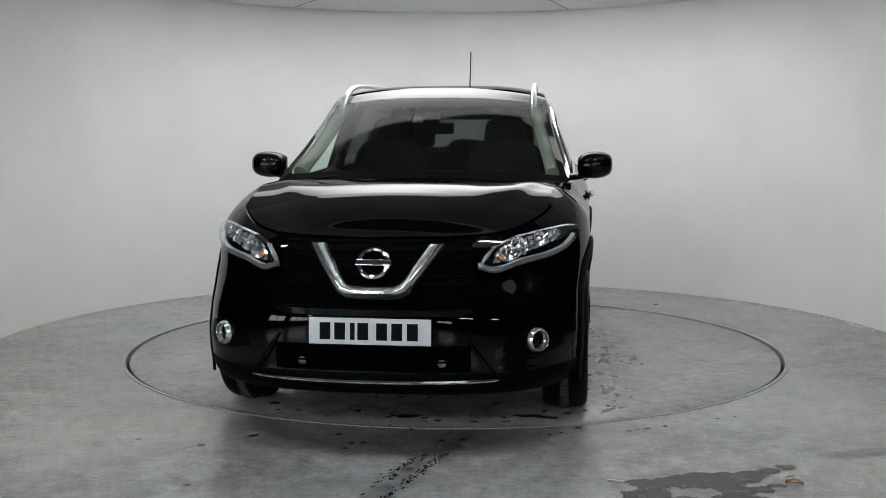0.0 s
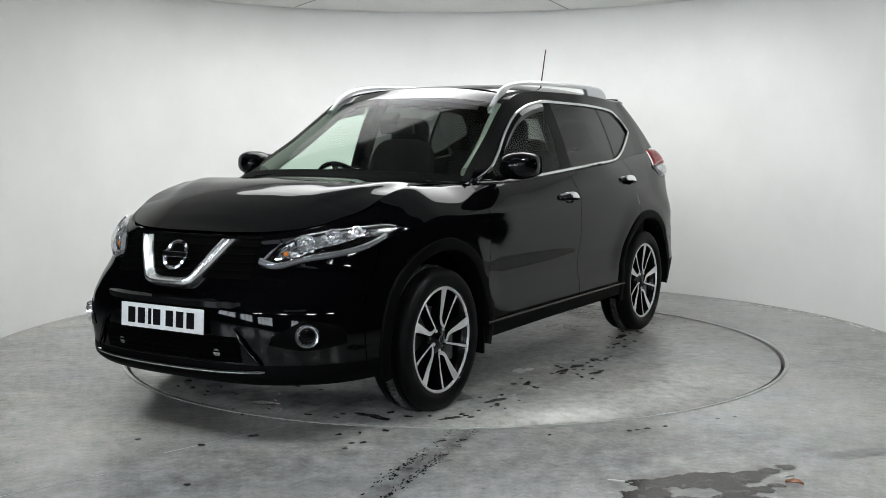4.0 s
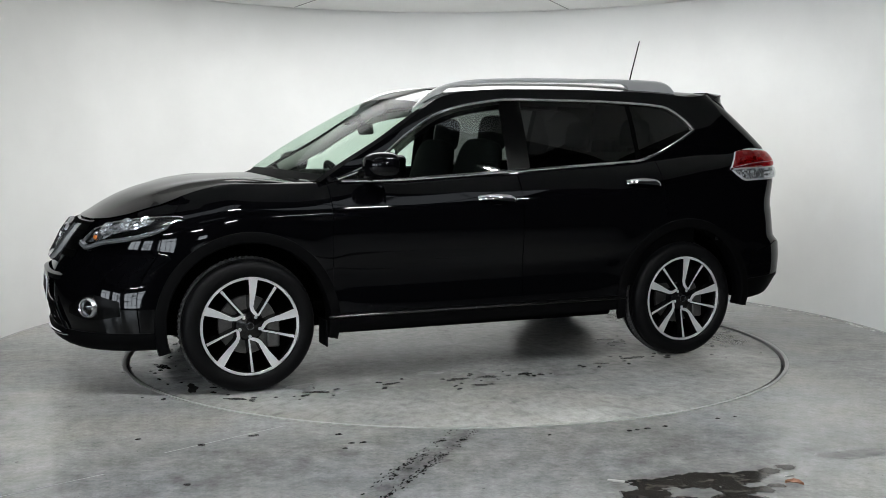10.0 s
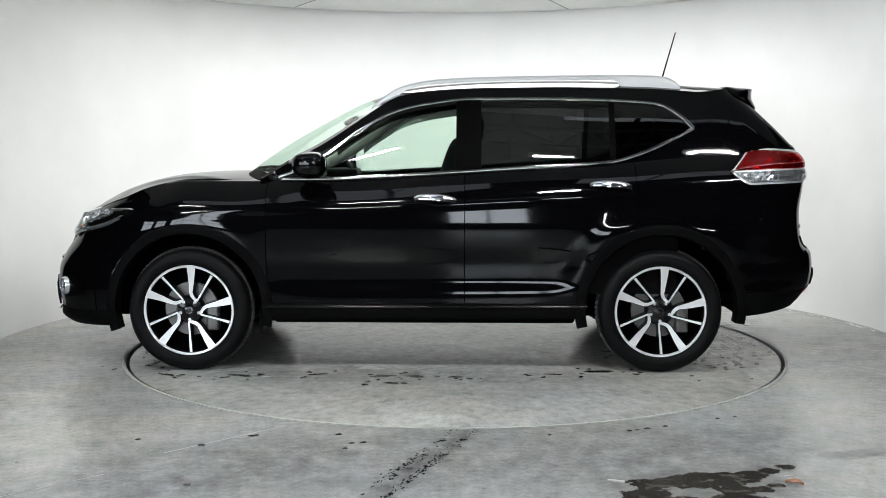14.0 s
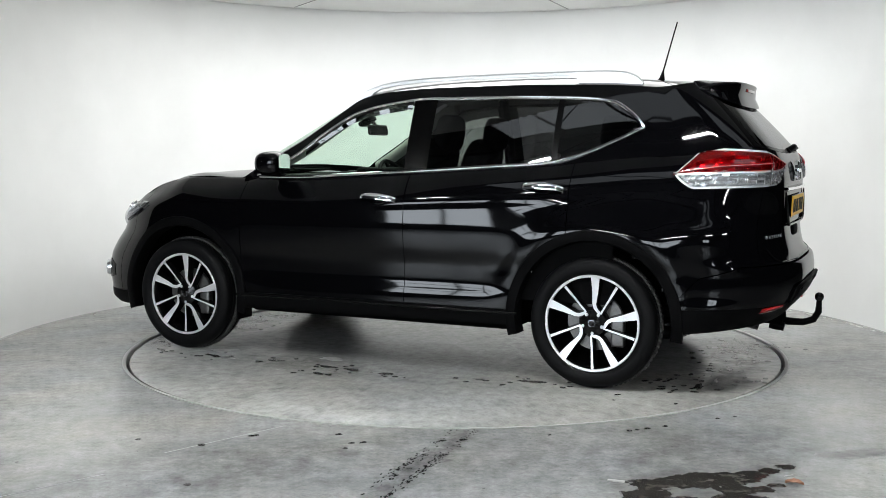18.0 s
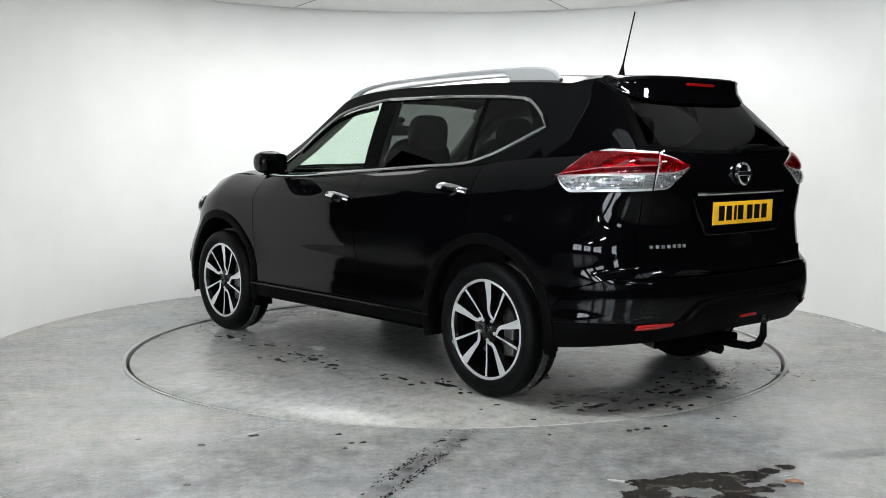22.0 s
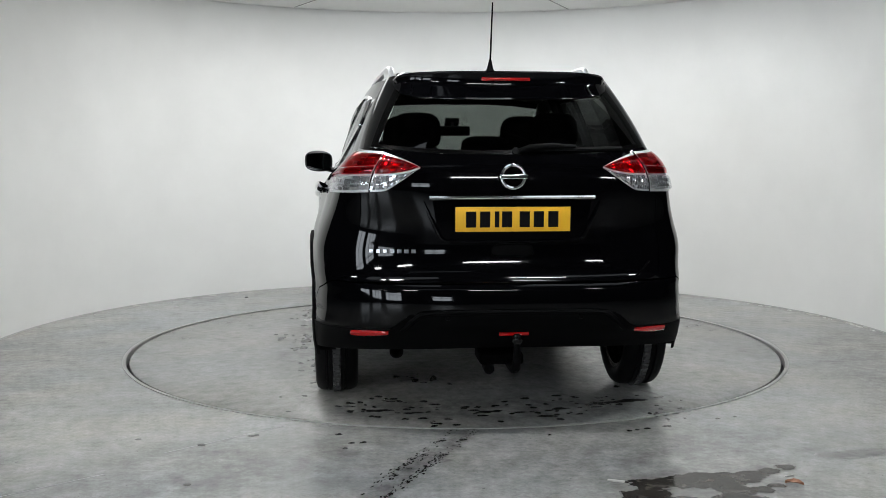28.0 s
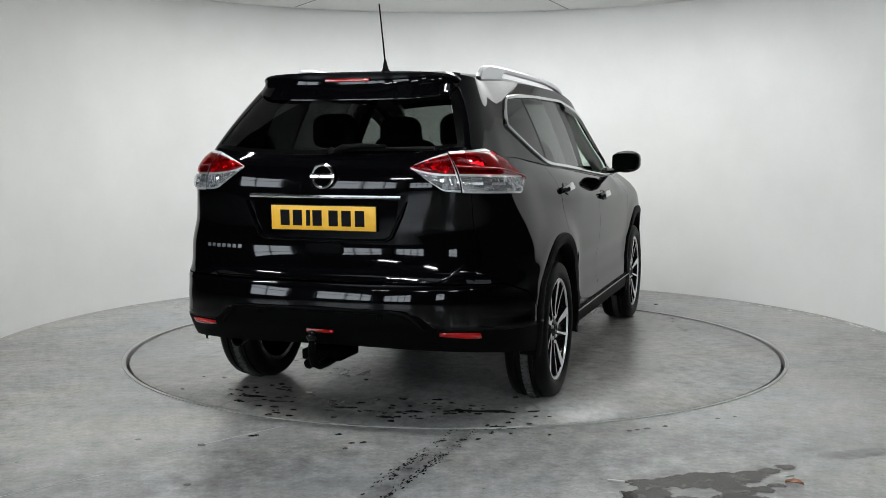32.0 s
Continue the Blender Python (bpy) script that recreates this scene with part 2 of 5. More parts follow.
def smooth01(t):
    t = min(max(t, 0), 1)
    return t * t * (3 - 2 * t)


# ---- the studio: floor, turntable pit, curved wall, ceiling, dark hall behind ----
PIT = 2.058
WX, WY, WR, CEIL = 0.06, 6.90, 3.04, 2.53


def circle_pts(cx, cy, r, z, n, a0=0.0, a1=360.0):
    return [Vector((cx + r * math.cos(radians(lerp(a0, a1, i / n))), cy + r * math.sin(radians(lerp(a0, a1, i / n))), z)) for i in range(n + 1)]


def build_floor():
    ring = circle_pts(AXIS.x, AXIS.y, PIT + 0.024, 0, 160)
    outer = [Vector((AXIS.x + 14 * max(-1, min(1, 1.5 * math.cos(2 * math.pi * i / 160))), AXIS.y - 5 + 14 * max(-1, min(1, 1.5 * math.sin(2 * math.pi * i / 160))), 0)) for i in range(161)]
    mid = [r + (r - AXIS) * 0.6 for r in ring]
    bm = weld(grid_bm([ring, mid, outer]))
    ob = part("floor", bm, FLOOR, None, smooth=False)
    tagged(ob, "grey worn concrete floor round the turntable", "floor", kind="structure")
    made = ob
    ob = part("turntable_rim", lathe([(PIT + 0.004, -0.06), (PIT + 0.004, 0.001), (PIT + 0.008, 0.004), (PIT + 0.026, 0.004), (PIT + 0.026, -0.02)], 160,
              Matrix.Translation(AXIS)), EDGE, None)
    tagged(ob, "thin pale worn rim set in the floor round the turntable", "floor trim", kind="structure")
    ob = part("turntable_pit", lathe([(PIT + 0.006, -0.05), (0.0, -0.05)], 96, Matrix.Translation(AXIS)), GAP, None)
    tagged(ob, "dark groove under the turntable edge", "pit", kind="structure")
    return made


def build_turntable():
    root = new("turntable")
    root.location = AXIS
    tagged(root, "round concrete turntable with wet stains under the car", "turntable")
    part("disc", lathe([(0.0, 0.0), (0.7, 0.0), (1.4, 0.0), (2.034, 0.0), (2.042, -0.006), (2.042, -0.045), (0.0, -0.045)], 160), DISC, root)
    return root


def build_wall():
    a0, a1 = 5.5, 179.0
    arc_in = [(WX + WR * math.cos(radians(lerp(a0, a1, i / 96))), WY + WR * math.sin(radians(lerp(a0, a1, i / 96)))) for i in range(97)]
    arc_out = [(WX + (WR + 0.1) * math.cos(radians(lerp(a0, a1, i / 96))), WY + (WR + 0.1) * math.sin(radians(lerp(a0, a1, i / 96)))) for i in range(97)]
    rows = []
    for (x, y), (u, v) in zip(arc_in, arc_out):
        rows.append([Vector((u, v, 0)), Vector((u, v, CEIL + 0.12)), Vector((x, y, CEIL + 0.12)), Vector((x, y, 0.9)), Vector((x, y, 0)), Vector((u, v, 0))])
    bm = weld(grid_bm(rows))
    ob = part("wall_curved", bm, WALL)
    tagged(ob, "smooth curved white studio wall", "wall", kind="structure")
    ob = part("baseboard", weld(grid_bm([[Vector((WX + r * math.cos(radians(lerp(a0, a1, i / 96))), WY + r * math.sin(radians(lerp(a0, a1, i / 96))), z))
              for r, z in ((WR - 0.001, 0.006), (WR - 0.006, 0.005), (WR - 0.010, 0.0))] for i in range(97)])), EDGE)
    tagged(ob, "thin dirty seal along the foot of the wall", "baseboard", kind="structure")


FRONT_Y = 5.35


def build_ceiling():
    # white ceiling over the rear of the booth, open towards the hall, with a soft oval lamp under it
    rows = []
    for i in range(65):
        x = lerp(-WR - 0.05, WR + 0.05, i / 64)
        y = max(WY, WY + math.sqrt(max(0.0, (WR + 0.05) ** 2 - x * x)))
        rows.append([Vector((WX + x, v, z)) for v, z in ((FRONT_Y, CEIL), (lerp(FRONT_Y, y, 0.5), CEIL), (y, CEIL), (y, CEIL + 0.06), (FRONT_Y, CEIL + 0.06), (FRONT_Y, CEIL))])
    ob = part("ceiling", weld(grid_bm(rows)), WALL, smooth=False)
    tagged(ob, "flat white studio ceiling", "ceiling", kind="structure")
    root = new("ceiling_lamp")
    root.location = (WX, 7.88, CEIL)
    tagged(root, "large soft oval light under the studio ceiling", "ceiling lamp")
    oval = Matrix.Diagonal((1.95, 1.10, 1, 1))
    part("diffuser", lathe([(0.0, -0.03), (0.6, -0.03), (0.9, -0.022), (1.0, -0.006), (1.0, 0.0)], 96, oval), LAMP, root)
    part("frame", lathe([(1.0, 0.0), (1.0, -0.012), (1.012, -0.012), (1.012, 0.0)], 96, oval), WALL, root)
    batten = new("batten_light")
    tagged(batten, "short white batten light hanging before the studio ceiling", "batten light", group="batten lights")
    part("diffuser", box_bm(0, 0, -0.017, 0.42, 0.045, 0.008, 0.002), TUBE_NEAR, batten, "glowing flat diffuser")
    part("housing", box_bm(0, 0, 0.012, 0.48, 0.07, 0.05, 0.008), WALL, batten)
    part("suspension_rod", box_bm(0, 0, 1.55, 0.012, 0.012, 3.04), BEAM, batten, smooth=False)
    for dx in (-0.225, 0.225):
        part("end_cap", box_bm(dx, 0, -0.005, 0.024, 0.072, 0.055, 0.006), WALL, batten)
    for dx in (-0.75, 0.75, 2.25):
        copy_thing(batten, Matrix.Translation((WX + dx, 4.5, CEIL - 0.037)))
    batten.location = (WX - 2.25, 4.5, CEIL - 0.037)
    for a in (69.0, 117.5):
        o = part("ceiling_seam", box_bm(2.62, 0, -0.001, 0.75, 0.012, 0.004, m=Matrix.Translation((WX, WY, CEIL)) @ pose(0, 0, 0, 0, 0, a)), EDGE)
        tagged(o, "dirty seam between two ceiling panels", "ceiling seam", kind="structure")


def build_hall():
    # a dim industrial hall closes the place round and behind the camera
    x0, x1, y0, y1, h = -9.0, 9.0, -9.0, 12.5, 5.6
    for nm, c, s in (("wall_south", (0, y0, h / 2), (x1 - x0, 0.2, h)), ("wall_west", (x0, (y0 + y1) / 2, h / 2), (0.2, y1 - y0 + 0.2, h)),
                     ("wall_east", (x1, (y0 + y1) / 2, h / 2), (0.2, y1 - y0 + 0.2, h)), ("wall_north", (0, y1, h / 2), (x1 - x0 - 0.2, 0.2, h))):
        tagged(part(nm, box_bm(*c, *s), HALLWALL, smooth=False), "dim plain wall of the hall behind the studio", "wall", kind="structure")
    tagged(part("ceiling_hall", box_bm(0, (y0 + y1) / 2, h + 0.1, x1 - x0 + 0.4, y1 - y0 + 0.4, 0.2), SKIN, smooth=False), "grey sheet roof of the hall", "ceiling", kind="structure")
    beam = new("roof_truss")
    tagged(beam, "dark steel roof truss of the hall", "roof truss", group="roof trusses")
    part("chord", box_bm(0, 0, 5.3, 17.6, 0.16, 0.18), BEAM, beam, smooth=False)
    part("chord", box_bm(0, 0, 4.5, 17.6, 0.12, 0.12), BEAM, beam, smooth=False)
    for i in range(-8, 8):
        part("brace", tube([(i * 1.1, 0, 4.5), (i * 1.1 + 0.55, 0, 5.3), (i * 1.1 + 1.1, 0, 4.5)], 0.035, 6), BEAM, beam)
    part("hanger", box_bm(-8.7, 0, 5.4, 0.2, 0.2, 0.42), BEAM, beam, smooth=False)
    part("hanger", box_bm(8.7, 0, 5.4, 0.2, 0.2, 0.42), BEAM, beam, smooth=False)
    for y in (-5.5, -1.5, 2.5, 6.6):
        copy_thing(beam, Matrix.Translation((0, y, 0)))
    beam.location = (0, 10.6, 0)
    def window(w, h, panes, m):
        win = new("hall_window")
        tagged(win, "large daylit window with dark bars in the hall wall", "window", group="hall windows")
        for i in range(panes):
            part("pane", box_bm(lerp(-w / 2, w / 2, (i + 0.5) / panes), 0, 0, w / panes - 0.06, 0.03, h - 0.06), DAY, win, smooth=False)
        for i in range(panes + 1):
            part("mullion", box_bm(lerp(-w / 2, w / 2, i / panes), 0.03, 0, 0.07, 0.08, h + 0.06), BEAM, win, smooth=False)
        for dz in (-h / 2, h * 0.18, h / 2):
            part("rail", box_bm(0, 0.035, dz, w, 0.06, 0.06), BEAM, win, smooth=False)
        win.matrix_basis = m
    window(3.6, 2.0, 4, pose(-6.6, y0 + 0.14, 2.0))
    window(1.7, 1.3, 2, pose(0.3, y0 + 0.14, 2.0))
    window(3.4, 2.0, 3, pose(x0 + 0.14, -5.6, 2.0, 0, 0, -90))
    window(2.6, 2.0, 2, pose(x0 + 0.14, -1.6, 2.0, 0, 0, -90))
    strip = new("hall_strip_light")
    tagged(strip, "short white strip light hanging from the hall roof", "strip light", group="hall strip lights")
    part("tube", box_bm(0, 0, 0, 0.80, 0.13, 0.05, 0.01), TUBE, strip)
    part("housing", box_bm(0, 0, 0.052, 0.86, 0.24, 0.05, 0.01), WALL, strip)
    for dx in (-0.35, 0.35):
        part("rod", box_bm(dx, 0, 1.64, 0.015, 0.015, 3.14), BEAM, strip, smooth=False)
    sky = new("roof_light")
    tagged(sky, "bright daylit panel in the hall roof", "roof light", group="roof lights")
    part("pane", box_bm(0, 0, -0.02, 3.4, 1.3, 0.03), ROOFDAY, sky, smooth=False)
    for dx in (-1.7, -0.57, 0.57, 1.7):
        part("bar", box_bm(dx, 0, -0.04, 0.06, 1.36, 0.05), BEAM, sky, smooth=False)
    copy_thing(sky, Matrix.Translation((3.0, 3.5, h)))
    copy_thing(sky, Matrix.Translation((0, -3.5, h)))
    sky.location = (-1.6, 3.5, h)
    for x, y in ((-1.3, -0.3), (1.3, -0.3), (3.6, -0.3)):
        copy_thing(strip, Matrix.Translation((x, y, 2.40)))
    strip.location = (-3.6, -0.3, 2.40)


FLOOR_OB = build_floor()
TABLE = build_turntable()
build_wall()
build_ceiling()
build_hall()


# ---- the car: x forward, y to its left, z up, origin at mid-wheelbase on the ground ----
CAR_AT = Vector((0.166, -0.048, 0.0))
HUB_X, HUB_Z, HUB_Y = 1.3525, 0.352, 0.90
NX0, TX0 = 1.35, -1.60

nose_x = curve_of([(0.22, 2.19), (0.25, 2.265), (0.285, 2.300), (0.315, 2.296), (0.345, 2.293), (0.40, 2.302), (0.48, 2.311), (0.565, 2.308), (0.635, 2.282), (0.75, 2.222), (0.855, 2.168), (0.90, 2.122), (0.95, 2.055), (0.99, 1.99)])
tail_x = curve_of([(0.30, -2.16), (0.40, -2.27), (0.50, -2.345), (0.58, -2.355), (0.66, -2.345), (0.72, -2.285), (0.85, -2.262), (1.0, -2.262), (1.1, -2.262), (1.2, -2.25), (1.27, -2.22)])
half_w = curve_of([(0.20, 0.84), (0.26, 0.878), (0.33, 0.903), (0.40, 0.906), (0.46, 0.904), (0.53, 0.894), (0.61, 0.894), (0.72, 0.909), (0.82, 0.915), (0.90, 0.911), (1.0, 0.902), (1.1, 0.894), (1.27, 0.865)])
top_z = curve_of([(0, 0.902), (0.2, 0.906), (0.33, 0.916), (0.45, 0.942), (0.53, 0.974), (0.65, 1.012), (0.75, 1.046), (0.85, 1.074), (1.0, 1.102), (1.136, 1.100), (1.288, 1.096), (1.458, 1.122), (1.627, 1.155), (1.82, 1.190), (2.0, 1.238), (2.2, 1.278), (2.4, 1.288), (3.0, 1.255)])
bot_z = curve_of([(0, 0.235), (0.6, 0.245), (0.9, 0.262), (1.1, 0.292), (2.0, 0.322), (2.5, 0.36), (3.0, 0.38)])
clad_z = curve_of([(0, 0.335), (0.7, 0.34), (1.0, 0.385), (1.2, 0.395), (1.9, 0.40), (2.1, 0.455), (2.4, 0.468), (2.70, 0.474), (2.79, 0.545), (3.0, 0.552)])


pn = curve_of([(0.2, 3.0), (0.5, 3.0), (0.62, 2.8), (0.76, 2.4), (1.1, 2.4)])      # how square the nose is in plan


pt = curve_of([(0.2, 3.3), (0.9, 3.5), (1.1, 4.8), (1.3, 5.6)])                      # and the tail


def swell(x, z):
    """How the side leaves a straight run: hollow doors, flared arches, a drawn-in waist towards the ends."""
    r = math.hypot(abs(x) - HUB_X, z - 0.365)
    flare = (0.008 if x > 0 else 0.014) * math.exp(-((r - 0.49) / 0.09) ** 2) * smooth01((z - 0.4) / 0.2)
    run = smooth01((1.15 - abs(x + 0.02)) / 0.9)
    line = z - (0.545 - 0.05 * x)
    hollow = -0.004 * math.exp(-(line / (0.15 if line > 0 else 0.10)) ** 2) * run
    shoulder = 0.006 * math.exp(-((z - (0.975 - 0.035 * x)) / 0.03) ** 2) * smooth01((1.5 - abs(x)) / 0.5)
    return flare + hollow + shoulder - 0.010 * (x / 1.5) ** 2 * smooth01((z - 0.5) / 0.3)


def s_of_x(x):
    return 1 + (NX0 - x) / (NX0 - TX0)


def surf(s, z, off=0.0):
    """The car's lower skin on its left: s runs from the nose (0) along the side (1 to 2) to the tail (3)."""
    fr = smooth01((s - 0.5) / 0.4) * (1 - smooth01((s - 1.07) / 0.17))
    e = max(0.0, 1 - (top_z(s) - z) / lerp(0.18, 0.17, fr))
    roll = lerp(lerp(0.04, 0.082, smooth01((s - 1.0) / 0.2)), 0.15, fr) * e ** 1.9
    w = half_w(z) - roll - 0.072 * smooth01((s - 1.7) / 0.45) * smooth01((z - 0.78) / 0.36)
    if s < 1:
        a = radians(90 * s)
        xf, PN = nose_x(z), pn(z)
        x, y = NX0 + (xf - NX0) * math.cos(a) ** (2 / PN), w * math.sin(a) ** (2 / PN)
        n = Vector(((max(0.0, (x - NX0)) / (xf - NX0)) ** (PN - 1) / (xf - NX0), (y / w) ** (PN - 1) / w, 0)).normalized()
    elif s <= 2:
        x, y = lerp(NX0, TX0, s - 1), w
        n = Vector((0, 1, 0))
    else:
        a = radians(90 * (3 - s))
        xr, PT = tail_x(z), pt(z)
        x, y = TX0 + (xr - TX0) * max(0.0, math.cos(a)) ** (2 / PT), w * max(0.0, math.sin(a)) ** (2 / PT)
        n = Vector((-(max(0.0, (TX0 - x)) / (TX0 - xr)) ** (PT - 1) / (TX0 - xr), (y / w) ** (PT - 1) / w, 0)).normalized()
    y += swell(x, z) * (y / w) ** 3
    return Vector((x, y, z)) + n * off


def y_at(x, z):
    w = half_w(z)
    q = 1.0
    if x > NX0:
        q = max(0.0, 1 - ((x - NX0) / (nose_x(z) - NX0)) ** pn(z)) ** (1 / pn(z))
    if x < TX0:
        q = max(0.0, 1 - ((TX0 - x) / (TX0 - tail_x(z))) ** pt(z)) ** (1 / pt(z))
    return w * q + swell(x, z) * q ** 3


def s_nose(y, z):
    """The station on the nose at which the skin is y wide."""
    return math.degrees(math.asin(min(1.0, (y / half_w(z)) ** (pn(z) / 2)))) / 90


def s_tail(y, z):
    w = half_w(z) - 0.072 * smooth01((z - 0.78) / 0.36)
    return 3 - math.degrees(math.asin(min(1.0, (y / w) ** (pt(z) / 2)))) / 90


roof_z = curve_of([(0.95, 1.095), (0.8, 1.188), (0.69, 1.249), (0.56, 1.324), (0.40, 1.432), (0.28, 1.513), (0.167, 1.579), (-0.03, 1.616), (-0.3, 1.632), (-0.8, 1.637), (-1.3, 1.630), (-1.6, 1.612)])
roof_y = curve_of([(0.95, 0.800), (0.6, 0.722), (0.167, 0.640), (-0.3, 0.607), (-0.8, 0.592), (-1.3, 0.568), (-1.6, 0.552)])
mid_z = curve_of([(0.13, 1.646), (-0.08, 1.671), (-0.4, 1.690), (-0.9, 1.697), (-1.4, 1.679), (-1.65, 1.661), (-1.865, 1.640)])
hood_z = curve_of([(2.122, 0.902), (2.08, 0.925), (2.0, 0.978), (1.89, 1.034), (1.75, 1.080), (1.53, 1.120), (1.295, 1.134), (1.15, 1.136)])
dlo_lo = curve_of([(0.86, 1.106), (0.53, 1.108), (0.24, 1.122), (-0.25, 1.151), (-0.74, 1.182), (-1.07, 1.203), (-1.23, 1.245), (-1.405, 1.318), (-1.56, 1.395)])
dlo_hi = curve_of([(0.86, 1.110), (0.69, 1.172), (0.56, 1.247), (0.40, 1.366), (0.167, 1.495), (-0.03, 1.541), (-0.287, 1.569), (-0.756, 1.568), (-1.09, 1.56), (-1.36, 1.540), (-1.50, 1.46), (-1.56, 1.397)])


def crown(s):
    """The roof's edge over station s."""
    if s <= 2:
        x = lerp(NX0, TX0, s - 1)
        return Vector((x, roof_y(x), roof_z(x)))
    a = radians(90 * (3 - s))
    x = TX0 + (-1.865 - TX0) * max(0.0, math.cos(a)) ** (2 / 3.3)
    return Vector((x, 0.552 * max(0.0, math.sin(a)) ** (2 / 3.3), lerp(1.612, mid_z(-1.865), smooth01((TX0 - x) / 0.265))))


def upper(s, t, off=0.0):
    """The greenhouse's skin: t from the belt (0) to the roof's edge (1)."""
    e, r = surf(s, top_z(s)), crown(s)
    p = e.lerp(r, t)
    n = surf(s, 1.0, 1.0) - surf(s, 1.0)
    return p + n * (off + 0.055 * t * (1 - t) * min(1.0, (r.z - e.z) / 0.3))


def upper_z(s, z, off=0.0):
    e, r = top_z(s), crown(s).z
    return upper(s, min(1, max(0, (z - e) / max(1e-4, r - e))), off)


def flip(rows, side):
    return rows if side > 0 else [[Vector((p.x, -p.y, p.z)) for p in r] for r in rows]


def flange(rows, bm, depth, sides="lrtb"):
    """Turned-in edges, so that panels have thickness at the gaps between them."""
    def inward(p):
        return Vector((p.x * (1 - depth / 2.4), p.y - math.copysign(min(depth, abs(p.y)), p.y), p.z))
    strips = {"b": rows[0], "t": rows[-1], "l": [r[0] for r in rows], "r": [r[-1] for r in rows]}
    for k in sides:
        grid_bm([strips[k], [inward(p) for p in strips[k]]], bm)


def in_arch(p, r=0.434):
    return min((p.x - HUB_X) ** 2, (p.x + HUB_X) ** 2) + (p.z - 0.365) ** 2 < r * r


def panel(name, s0, s1, ns, lo, hi, nz, mat, parent, side, label="", off=0.0, sides="lrtb"):
    rows = [[surf(lerp(s0, s1, i / ns), lerp(lo(lerp(s0, s1, i / ns)), hi(lerp(s0, s1, i / ns)), j / nz), off) for i in range(ns + 1)] for j in range(nz + 1)]
    rows = flip(rows, side)
    bm = grid_bm(rows)
    doomed = [f for f in bm.faces if in_arch(f.calc_center_median())]
    bmesh.ops.delete(bm, geom=doomed, context="FACES")
    flange(rows, bm, 0.014, sides)
    doomed = [f for f in bm.faces if in_arch(f.calc_center_median())]
    bmesh.ops.delete(bm, geom=doomed, context="FACES")
    return part(name, weld(bm, 1e-5), mat, parent, label)


def patch(name, rows, mat, parent, side=1, label="", thick=0.0):
    bm = weld(grid_bm(flip(rows, side)), 1e-5)
    return part(name, bm, mat, parent, label)


def table(f, us, vs):
    return [[f(u, v) for u in us] for v in vs]


def steps(a, b, n):
    return [lerp(a, b, i / n) for i in range(n + 1)]


def pad(m, sx, sy, sz, e=0.45, n=20):
    """A rounded cushion, softly squared."""
    sp = lambda v, k: math.copysign(abs(v) ** k, v)
    rows = []
    for i in range(n + 1):
        a = -math.pi / 2 + math.pi * i / n
        rows.append([m @ Vector((sx / 2 * sp(math.cos(a), e) * sp(math.cos(b), 0.8), sy / 2 * sp(math.cos(a), e) * sp(math.sin(b), 0.55) * (1 - 0.10 * math.sin(a)), sz / 2 * sp(math.sin(a), e)))
                     for b in steps(0, 2 * math.pi, 28)[:-1]])
    return weld(grid_bm(rows, None, True), 1e-5)


